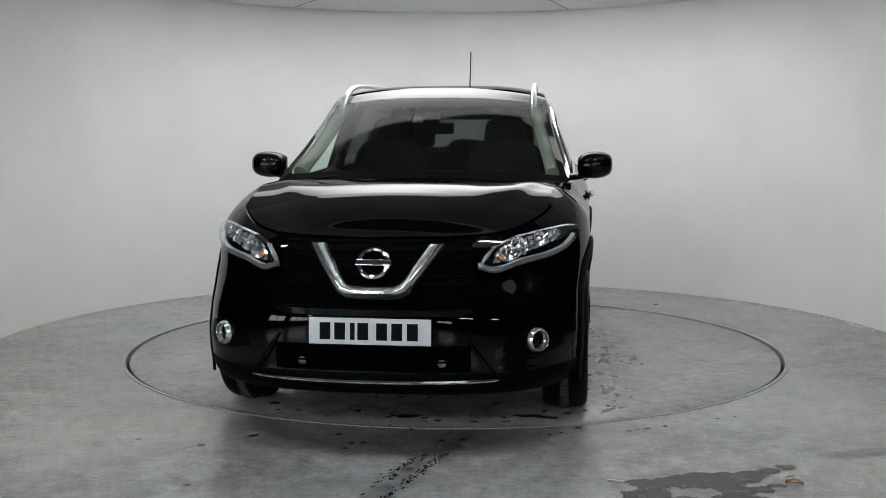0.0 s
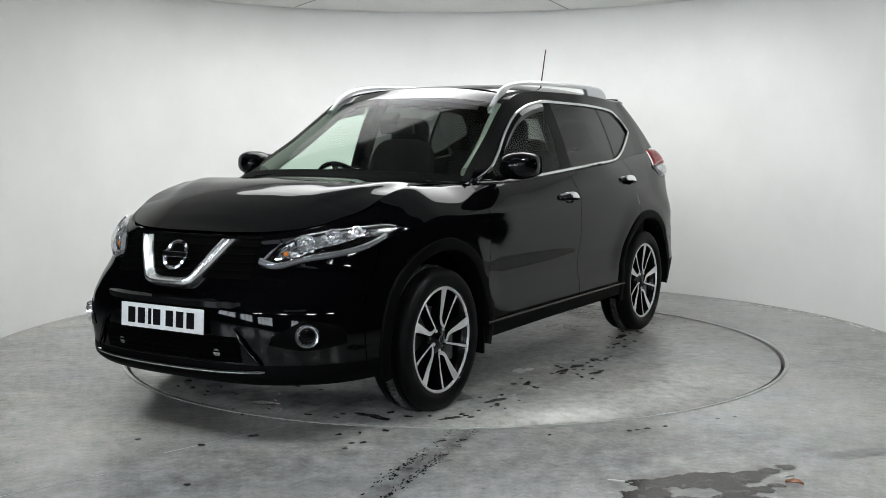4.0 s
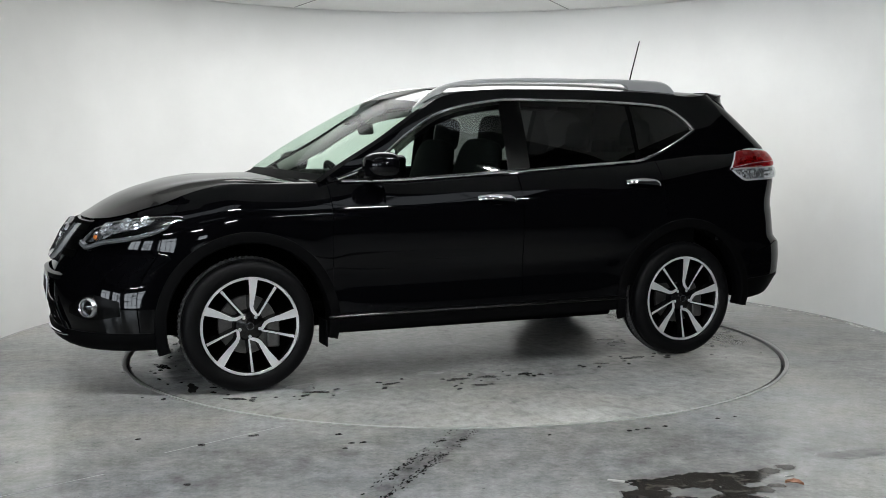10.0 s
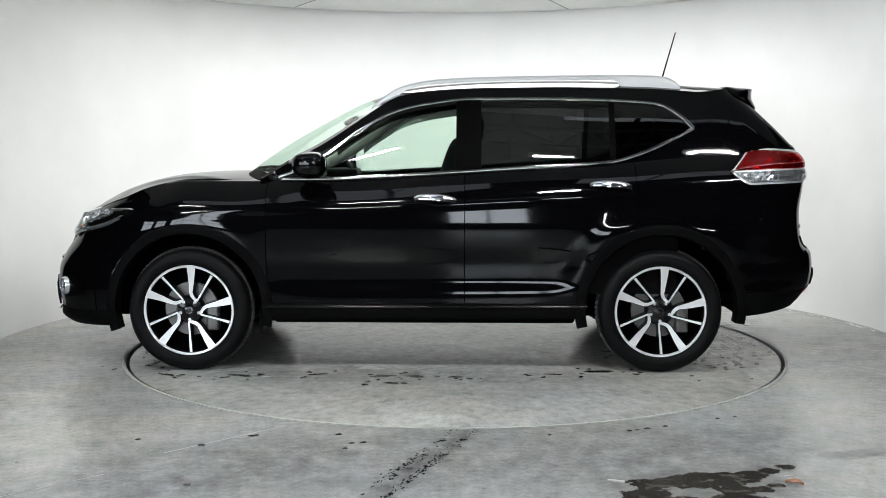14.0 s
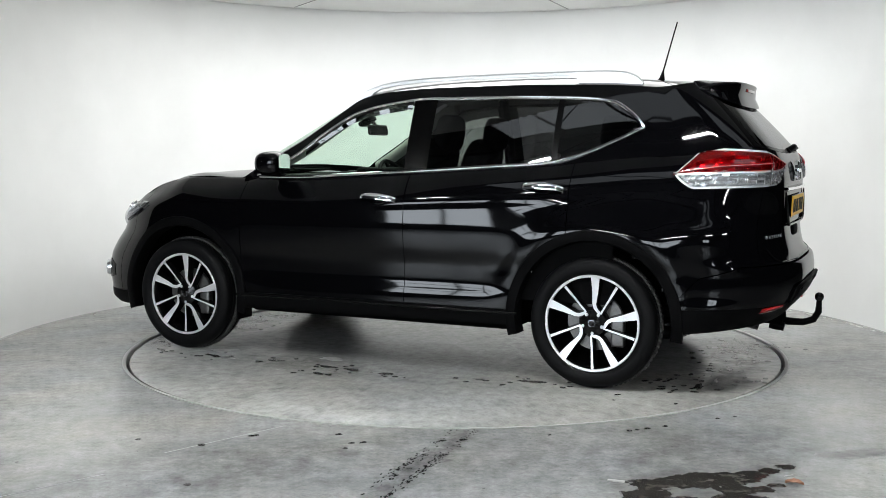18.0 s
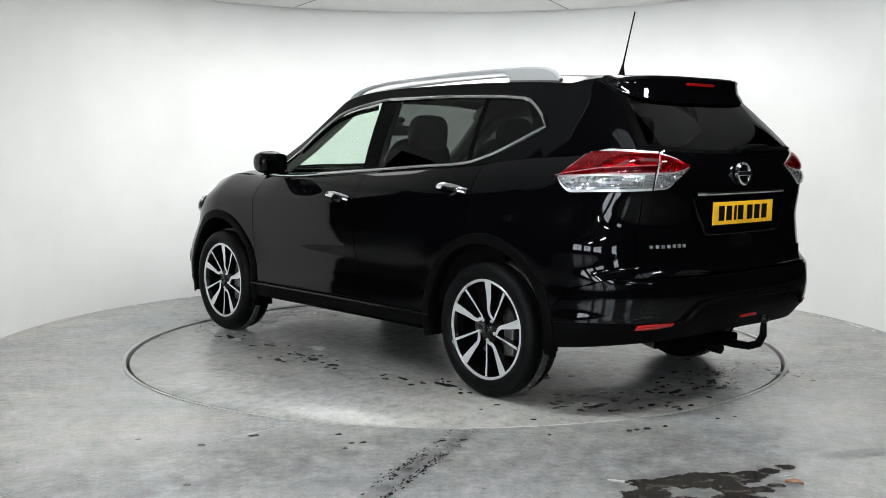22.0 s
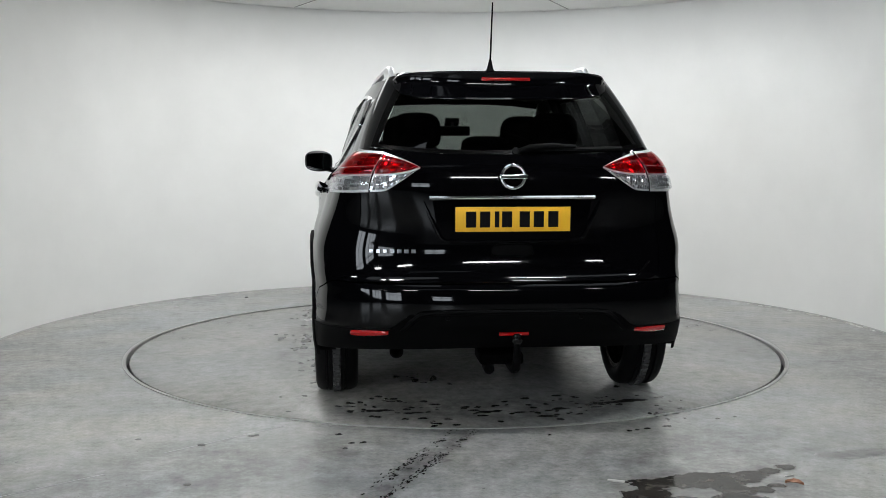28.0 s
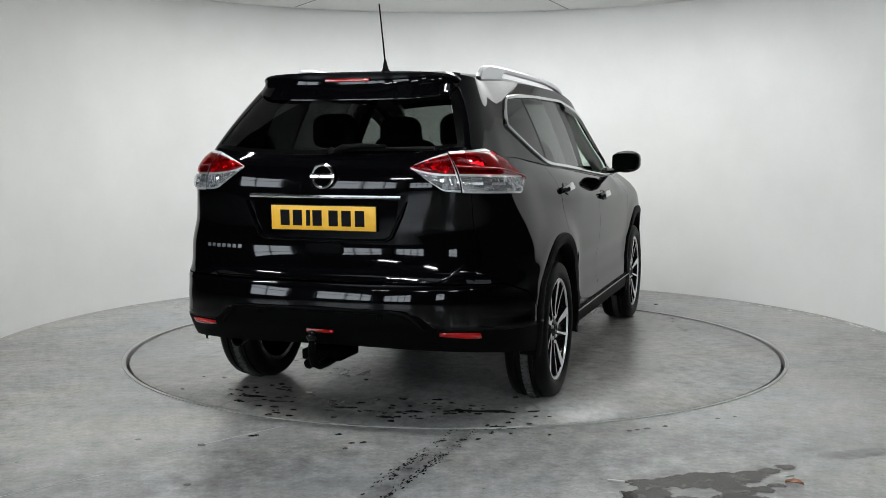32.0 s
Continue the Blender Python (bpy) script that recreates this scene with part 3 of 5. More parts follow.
def build_body(car):
    G = 0.0022
    ds = G / (NX0 - TX0)
    sA, sB, sC, sD = s_of_x(0.90), s_of_x(-0.235), s_of_x(-1.21), s_of_x(0.95)
    sN, sT = 0.70, s_tail(0.70, 0.9)
    for side in (1, -1):
        mid = lambda s: clad_z(s) + 0.003
        top = lambda s: top_z(s) - 0.001
        low = lambda s: lerp(mid(s), lip(s), smooth01((s - 2.02) / 0.14)) + 0.003
        lip = lambda s: lerp(0.62, 0.68, smooth01((s - 2.1) / 0.3))
        skin = [
            panel("front_bumper", 0.0, sN - 0.002, 40, mid, lambda s: top_z(s) - 0.012, 40, PAINT, car, side, sides="rtb"),
            panel("front_fender", sN + 0.002, sA - ds, 48, mid, top, 40, PAINT, car, side),
            panel("front_door", sA + ds, sB - ds, 44, mid, top, 34, PAINT, car, side),
            panel("rear_door", sB + ds, sC - ds, 40, mid, top, 34, PAINT, car, side),
            panel("quarter_panel", sC + ds, sT - 0.002, 50, low, top, 40, PAINT, car, side),
            panel("rear_bumper", 2.02, 3.0, 46, mid, lambda s: low(s) - 0.006, 16, PAINT, car, side, sides="ltb"),
            panel("tailgate", sT + 0.002, 3.0, 40, lambda s: lip(s) + 0.006, top, 34, PAINT, car, side, sides="ltb")]
        panel("bumper_skirt", 0.0, 0.96, 36, bot_z, clad_z, 10, PLASTIC, car, side, "matt black plastic lower bumper", sides="rtb")
        panel("sill_cladding", s_of_x(0.96), s_of_x(-0.96), 40, bot_z, clad_z, 10, PLASTIC, car, side, "matt black plastic sill", 0.006)
        st = [surf(s_of_x(x), clad_z(s_of_x(x)) - 0.016, 0.010) for x in steps(0.93, -0.93, 30)]
        part("sill_strip", tube(flip([st], side)[0], 0.007, 6), TRIM, car, "gloss black strip along the sill")
        panel("bumper_skirt", s_of_x(-1.5), 3.0, 50, bot_z, clad_z, 12, PLASTIC, car, side, "matt black plastic rear bumper base", 0.003, sides="ltb")
        # greenhouse
        xs_g = [0.86 - 0.02 * i for i in range(5)] + steps(0.76, -1.36, 53) + [-1.40, -1.44, -1.475, -1.50, -1.525, -1.545, -1.56]
        us = [s_of_x(x) for x in xs_g]
        frac = lambda s, z: (z - top_z(s)) / max(1e-4, crown(s).z - top_z(s))
        lo_t = {u: min(1, max(0, frac(u, dlo_lo(x)))) for u, x in zip(us, xs_g)}
        hi_t = {u: min(1, max(0, frac(u, dlo_hi(x)))) for u, x in zip(us, xs_g)}
        patch("window_sill_panel", [[upper(u, lo_t[u] * k / 4) for u in us] for k in range(5)], PAINT, car, side)
        patch("roof_side_frame", [[upper(u, lerp(hi_t[u], 1, k / 8)) for u in us] for k in range(9)], PAINT, car, side)
        patch("cowl_corner", table(lambda s, t: upper(s, t), steps(sD, us[0], 6), steps(0, 1, 4)), PAINT, car, side)
        patch("rear_pillar", table(lambda s, t: upper(s, t), [us[-1]] + steps(2.0, 2.44, 24), steps(0, 1, 14)), PAINT, car, side)
        # chrome line round the side glass
        outline = [upper(u, lo_t[u], 0.004) for u in us] + [upper(u, hi_t[u], 0.004) for u in reversed(us)]
        outline = flip([outline], side)[0]
        part("window_chrome", tube(outline[2:-1], 0.0098, 8), CHROME, car, "bright chrome line round the side windows")
        for nm, xa, xb, mat, lab in (("side_window", 0.83, -0.185, CLEAR, "clear green-tinted front door glass"), ("pillar_trim", -0.185, -0.33, PILLAR, ""),
                                     ("side_window", -0.33, -1.07, TINTED, "dark privacy glass"), ("pillar_trim", -1.07, -1.105, PILLAR, ""), ("quarter_window", -1.105, -1.557, SMOKED, "nearly black privacy glass")):
            ss = [s_of_x(x) for x in steps(xa, xb, 24)]
            o = patch(nm, table(lambda s, t: upper_z(s, lerp(dlo_lo(lerp(NX0, TX0, s - 1)), dlo_hi(lerp(NX0, TX0, s - 1)), t), -0.004), ss, steps(0, 1, 12)), mat, car, side, lab)
        # tailgate window surround
        patch("tailgate_frame", table(lambda s, t: upper(s, t), steps(2.44, 2.525, 6), steps(0, 1, 14)), PILLAR, car, side)
        patch("tailgate_frame", table(lambda s, t: upper(s, t), steps(2.525, 3.0, 24), steps(0, 0.05, 2)), PILLAR, car, side)
        patch("tailgate_frame", table(lambda s, t: upper(s, t), steps(2.525, 3.0, 24), steps(0.9, 1, 3)), PILLAR, car, side)
    ss = steps(2.525, 3.0, 24)
    full = lambda t: [upper(s, t, -0.003) for s in ss] + [Vector((p.x, -p.y, p.z)) for p in reversed([upper(s, t, -0.003) for s in ss[:-1]])]
    patch("rear_window", [full(t) for t in steps(0.05, 0.9, 12)], TINTED, car, 1, "dark heated rear window")

    # bonnet: ribs from the fender line to the centre line
    def bonnet(u, v):
        s = lerp(0.0, sD, u)
        e = surf(s, top_z(s) - 0.001)
        cx = e.x if s < 1 else lerp(NX0, 1.15, (s - 1) / (sD - 1))
        cx = max(cx, 1.15)
        c = Vector((min(cx, 2.12), 0, hood_z(min(cx, 2.12))))
        p = e.lerp(c, v)
        p.z = e.z + (c.z - e.z) * (1 - (1 - v) ** 2.1)
        d = abs(p.y) - 0.34 - 0.46 * (2.02 - p.x)
        ridge = math.exp(-(d / (0.12 if d < 0 else 0.06)) ** 2) * 0.011 * smooth01((2.0 - p.x) / 0.45) * smooth01((p.x - 1.12) / 0.2)
        p.z += ridge
        return p
    vs = steps(0, 1, 46)
    rows = []
    for u in steps(0, 1, 80):
        half = [bonnet(u, v) for v in vs]
        rows.append(half + [Vector((p.x, -p.y, p.z)) for p in reversed(half[:-1])])
    patch("bonnet", rows, PAINT, car, 1)

    # windscreen, cowl and roof
    ws_x = curve_of([(0, 1.13), (0.25, 0.885), (0.5, 0.63), (0.75, 0.38), (1.0, 0.13)])
    ws_z = curve_of([(0, 1.130), (0.25, 1.298), (0.5, 1.446), (0.75, 1.570), (1.0, 1.648)])

    def screen(u, k, off=0.0):
        x = lerp(0.93, 0.15, u)
        l = Vector((x, roof_y(x), roof_z(x)))
        c = Vector((ws_x(u), 0, ws_z(u)))
        q = abs(k)
        return Vector((lerp(c.x, l.x, q ** 2.7), l.y * k, lerp(c.z, l.z, q ** 2.7))) + Vector((0.5, 0, 0.86)) * off
    ks = steps(-1, 1, 40)
    us = steps(0, 1, 30)
    glass_top = lambda k: 0.77 + 0.09 * abs(k) ** 2.2
    part("windscreen", grid_bm([[screen(lerp(0.05, glass_top(k), v), k * 0.955, 0.001) for k in ks] for v in steps(0, 1, 28)]), CLEAR, car, "clear green-tinted windscreen")
    bm = bmesh.new()
    for a, b in ((-1, -0.955), (0.955, 1)):
        grid_bm([[screen(u, k) for k in steps(a, b, 3)] for u in us], bm)
    grid_bm([[screen(lerp(glass_top(k), 1.0, v), k * 0.956, 0.0015) for k in ks] for v in steps(0, 1, 10)], bm)
    part("windscreen_surround", bm, PAINT, car)
    part("scuttle", grid_bm([[screen(u, k) - Vector((0, 0, 0.004)) for k in ks] for u in steps(-0.0, 0.06, 3)] ), PLASTIC, car, "black plastic scuttle panel")

    def roofpt(s, v):
        r = crown(s)
        c = Vector((r.x if s > 1.5 else lerp(0.13, -0.2, (s - s_of_x(0.15)) / (s_of_x(-0.2) - s_of_x(0.15))) if r.x > -0.2 else r.x, 0, 0))
        c.z = mid_z(c.x)
        p = r.lerp(c, v)
        p.z = r.z + (c.z - r.z) * (1 - (1 - v) ** 3.6)
        return p
    rows = []
    for s in steps(s_of_x(0.15), 2.0, 40) + steps(2.03, 3.0, 22):
        half = [roofpt(s, v) for v in steps(0, 1, 20)]
        rows.append(half + [Vector((p.x, -p.y, p.z)) for p in reversed(half[:-1])])
    patch("roof", rows, PAINT, car, 1)
    inner = [[p - Vector((0, 0, 0.035)) for p in r[2:-2]] for r in rows]
    patch("headlining", inner, LINING, car, 1, "pale grey cloth headlining")

    # spoiler: a blade over the rear glass with a deep black underside
    rows = []
    for s in steps(2.36, 3.0, 26):
        q = (3.0 - s) / 0.64
        c, n = crown(s), (surf(s, 1.0, 1.0) - surf(s, 1.0)).normalized()
        ext = 0.125 * (1 - q ** 3) + 0.012
        tip = c + n * ext
        tip.z = 1.642 - 0.012 * q * q - 0.032 * q ** 5
        drop = lerp(0.66, 0.93, q ** 4)
        rows.append([roofpt(s, 0.30) + Vector((0, 0, 0.004)), c + Vector((0, 0, 0.009)), tip, tip + n * 0.004 - Vector((0, 0, 0.007)), tip - Vector((0, 0, 0.018)),
                     tip.lerp(upper(s, drop, 0.012), 0.55) - n * 0.012, upper(s, drop + 0.03, 0.026 - 0.019 * q ** 3), upper(s, drop, 0.014 - 0.009 * q ** 3), upper(s, drop, -0.02)])
    rows += [[Vector((p.x, -p.y, p.z)) for p in r] for r in reversed(rows[:-1])]
    bm = grid_bm(rows)
    for r in (rows[0], rows[-1]):
        bm.faces.new([bm.verts.new(p) for p in r])
    sp = part("spoiler", weld(bm), PAINT, car)
    part("brake_light", box_bm(-1.992, -0.005, 1.604, 0.03, 0.23, 0.016, 0.004), DEEP_RED, sp, "red high-level brake light")

    # arch cladding, liners, flaps, floor pan
    for side in (1, -1):
        for hx in (HUB_X, -HUB_X):
            rows = []
            for i in range(61):
                a = radians(lerp(-17, 193, i / 60) if hx > 0 else lerp(-13, 190, i / 60))
                row = []
                for r, dy in ((0.428, -0.09), (0.426, 0.004), (0.432, 0.013), (0.468, 0.015), (0.484, 0.010), (0.488, -0.004)):
                    x, z = hx + r * math.cos(a), 0.365 + r * math.sin(a)
                    row.append(Vector((x, side * (y_at(x, max(z, 0.3)) + dy), z)))
                rows.append(row)
            part("arch_cladding", grid_bm(rows), PLASTIC, car, "matt black plastic wheel-arch trim")
            rows = [[Vector((hx + r * math.cos(radians(lerp(-4, 184, i / 32))), side * y, 0.365 + r * math.sin(radians(lerp(-4, 184, i / 32))))) for r, y in ((0.437, 0.87), (0.445, 0.55), (0.0, 0.55))] for i in range(33)]
            part("arch_liner", grid_bm(rows), DARK, car)
            fx = hx - 0.415
            if hx > 0:
                part("mud_flap", box_bm(fx, side * 0.82, 0.285, 0.012, 0.15, 0.14, 0.004), PLASTIC, car, "black mud flap")
    part("floor_pan", box_bm(0.45, 0, 0.32, 3.2, 1.1, 0.10, 0.03), DARK, car)
    part("floor_pan", box_bm(-1.6, 0, 0.45, 1.1, 1.1, 0.08, 0.03), DARK, car)
    part("floor_pan", box_bm(0, 0, 0.31, 1.75, 1.66, 0.08, 0.03), DARK, car)


# ---- wheels ----
def wheel(car, x, side):
    turn = pose(x, side * 0.80, HUB_Z, -90 * side, 0, 0)
    # tyre with grooved tread; local z points outwards
    prof = [(0.262, 0.092), (0.275, 0.104), (0.295, 0.110), (0.318, 0.108), (0.336, 0.100), (0.346, 0.086), (0.3505, 0.070), (0.3515, 0.052),
            (0.343, 0.050), (0.343, 0.043), (0.352, 0.041), (0.352, 0.022), (0.343, 0.020), (0.343, 0.012), (0.352, 0.010)]
    prof = prof + [(r, -z) for r, z in reversed(prof)]
    w = part("wheel", lathe([(0.262, 0.095), (0.266, 0.099), (0.270, 0.093), (0.258, 0.080), (0.245, 0.060), (0.240, -0.09), (0.262, -0.094)], 64), TRIM, car, "black alloy wheel with machined spokes")
    w.matrix_basis = turn
    part("tyre", lathe(prof, 72), RUBBER, w, "black road tyre")
    # tread blocks on the shoulders
    bm = bmesh.new()
    for i in range(80):
        a = 2 * math.pi * i / 80
        for sgn in (1, -1):
            box_bm(0.3450, 0, sgn * 0.074, 0.013, 0.016, 0.036, 0.0, bm, Matrix.Rotation(a + 0.02 * sgn, 4, "Z") @ Matrix.Rotation(radians(12 * sgn), 4, "Y"))
    part("tread", bm, TREAD, w, smooth=False)["kind"] = "stuff"
    part("rim_lip", lathe([(0.247, 0.088), (0.249, 0.0955), (0.2585, 0.0965), (0.262, 0.093)], 72), MACHINED, w, "bright machined rim edge")
    part("brake_disc", lathe([(0.06, 0.02), (0.155, 0.02), (0.157, 0.0), (0.06, 0.0)], 48), STEEL, w, "steel brake disc")
    part("caliper", box_bm(-0.13, 0.05, 0.03, 0.07, 0.15, 0.05, 0.012), STEEL, w)
    part("wheel_back", lathe([(0.0, -0.02), (0.245, -0.03)], 40), DARK, w)
    part("hub", lathe([(0.0, 0.086), (0.024, 0.086), (0.030, 0.082), (0.040, 0.079), (0.072, 0.070), (0.082, 0.055), (0.085, 0.03)], 48), TRIM, w, "gloss black wheel centre")
    part("hub_cap", lathe([(0.0165, 0.087), (0.0175, 0.0895), (0.0195, 0.0895), (0.021, 0.084)], 32), SMOKED_BOWL, w, "round silver-rimmed hub cap")
    zf = curve_of([(0.04, 0.074), (0.15, 0.081), (0.258, 0.094)])
    blade = [(-0.006, 0.258, 0.043, 0.254), (-0.003, 0.215, 0.038, 0.212), (0.0, 0.170, 0.032, 0.170), (0.0, 0.132, 0.025, 0.132), (0.0, 0.104, 0.020, 0.102), (0.006, 0.080, 0.026, 0.083), (0.022, 0.060, 0.038, 0.068), (0.040, 0.048, 0.048, 0.056)]
    thin = [(0.130, 0.206, 0.143, 0.197), (0.090, 0.136, 0.099, 0.130), (0.040, 0.053, 0.048, 0.048)]

    def up(x, y, dz=0.0):
        return Vector((x, y, zf(math.hypot(x, y)) + dz))
    for i in range(5):
        rot = Matrix.Rotation(radians(72 * i + (180 if side > 0 else 0)), 4, "Z")
        for nm, outline in (("machined bright spoke face", blade), ("thin machined bright spoke face", thin)):
            face, sides = [], []
            for x0, y0, x1, y1 in outline:
                d = Vector((x1 - x0, y1 - y0, 0)).normalized()
                face.append([rot @ up(lerp(x0, x1, k / 3), lerp(y0, y1, k / 3), 0.0012) for k in range(4)])
                sides.append([rot @ (up(x0, y0, -0.045) - d * 0.008), rot @ (up(x0, y0) - d * 0.002), rot @ (up(x1, y1) + d * 0.002), rot @ (up(x1, y1, -0.045) + d * 0.008)])
            s_ = part("spoke", grid_bm(sides), TRIM, w)
            part("spoke_face", grid_bm(face), MACHINED, s_, nm)
        c = Matrix.Rotation(radians(72 * i + 90), 4, "Z") @ Vector((0.055, 0, 0))
        part("wheel_nut", lathe([(0.0, 0.083), (0.007, 0.083), (0.0095, 0.080), (0.0095, 0.066)], 6, Matrix.Translation((c.x, c.y, 0))), SILVER, w, smooth=False)
    return w


CAR = new("car")
CAR.location = AXIS
tagged(CAR, "black family off-road car with silver roof rails on the turntable", "car")
BODY = new("car_frame")
build_body(BODY)
for hx in (HUB_X, -HUB_X):
    for sd in (1, -1):
        wheel(BODY, hx, sd)


# ---- lamps, chrome, plates and fittings of the car ----
def s_tail_x(x, z):
    return 3 - math.degrees(math.acos(min(1.0, max(0.0, ((TX0 - x) / (TX0 - tail_x(z)))) ** (pt(z) / 2)))) / 90


def skin_pose(s, z, side, off=0.0):
    """Local x along the skin, y up, z outwards."""
    p = surf(s, z, off)
    n = (surf(s, z, 1.0) - surf(s, z, 0.0)).normalized()
    up_ = (surf(s, z + 0.01) - surf(s, z - 0.01)).normalized()
    if side < 0:
        p, n, up_ = (Vector((q.x, -q.y, q.z)) for q in (p, n, up_))
    xx = up_.cross(n).normalized()
    n = xx.cross(up_)
    m = Matrix((xx, up_, n)).transposed().to_4x4()
    m.translation = p
    return m


def band(lo, hi, n, off, rows=8, edge=0.02):
    """A lens-like patch between two curves of (s, z), with a turned-in rim."""
    lo_s, lo_z, hi_s, hi_z = (curve_of([(i / (len(c) - 1), p[j]) for i, p in enumerate(c)]) for c, j in ((lo, 0), (lo, 1), (hi, 0), (hi, 1)))
    pts = []
    for j in range(rows + 1):
        v = j / rows
        row = []
        for i in range(n + 1):
            k = i / n
            bulge = off * (0.55 + 0.45 * (1 - (2 * v - 1) ** 4)) if edge else off
            row.append(surf(lerp(lo_s(k), hi_s(k), v), lerp(lo_z(k), hi_z(k), v), bulge))
        pts.append(row)
    if edge:
        def deep(s, z):
            return surf(s, z, -edge)
        first = [deep(lo_s(i / n), lo_z(i / n)) for i in range(n + 1)]
        last = [deep(hi_s(i / n), hi_z(i / n)) for i in range(n + 1)]
        pts = [first] + pts + [last]
    return pts


def facets(lo, hi, nu, nv, off, tilt, seed):
    """Small mirrors between two curves of (s, z), each tilted its own way."""
    rng = random.Random(seed)
    lo_s, lo_z, hi_s, hi_z = (curve_of([(i / (len(c) - 1), p[j]) for i, p in enumerate(c)]) for c, j in ((lo, 0), (lo, 1), (hi, 0), (hi, 1)))
    quads = []
    for j in range(nv):
        for i in range(nu):
            du, dv = rng.uniform(-tilt, tilt), rng.uniform(-tilt, tilt)
            q = []
            for k, v, a, b in ((i, j, -1, -1), (i + 1, j, 1, -1), (i + 1, j + 1, 1, 1), (i, j + 1, -1, 1)):
                k, v = k / nu, v / nv
                q.append(surf(lerp(lo_s(k), hi_s(k), v), lerp(lo_z(k), hi_z(k), v), off + a * du + b * dv))
            quads.append(q)
    return quads


def facet_part(name, quads, mat, parent, side, label=""):
    bm = bmesh.new()
    for q in flip(quads, side):
        bm.faces.new([bm.verts.new(p) for p in q])
    o = part(name, bm, mat, parent, label, smooth=False)
    o["kind"] = "stuff"
    return o


def plate(name, mat, x, z, tilt, face, parent, lean=0.0):
    """A registration plate with its characters as plain bars."""
    m = pose(x, 0, z, 90 - tilt * face, 0, 90 * face)
    p = part(name, box_bm(0, 0, 0, 0.52, 0.111, 0.006, 0.0025, m=m), mat, parent, ("white" if face > 0 else "yellow") + " registration plate with dark bars")
    part("plate_border", box_bm(0, 0, -0.003, 0.528, 0.119, 0.005, 0.002, m=m), TRIM, p)
    for i, c in enumerate((-0.19, -0.127, -0.073, -0.028, 0.052, 0.116, 0.182)):
        w = 0.020 if i == 2 else 0.046
        part("character_bar", box_bm(c, 0, 0.0035, w, 0.072, 0.002, m=m), INK, p, smooth=False)
    return p


def badge(parent, m, r):
    b = part("badge", lathe([(r * 0.70, 0.002), (r * 0.75, 0.011), (r * 0.86, 0.015), (r * 0.97, 0.010), (r, -0.004)], 48, m), CHROME, parent, "round chrome emblem ring with a plain bar")
    part("badge_bar", box_bm(0, 0, 0.010, r * 2.1, r * 0.36, 0.014, 0.004, m=m), CHROME, b)
    part("badge_back", lathe([(0.0, 0.001), (r * 0.80, 0.001)], 40, m), DARK, b)


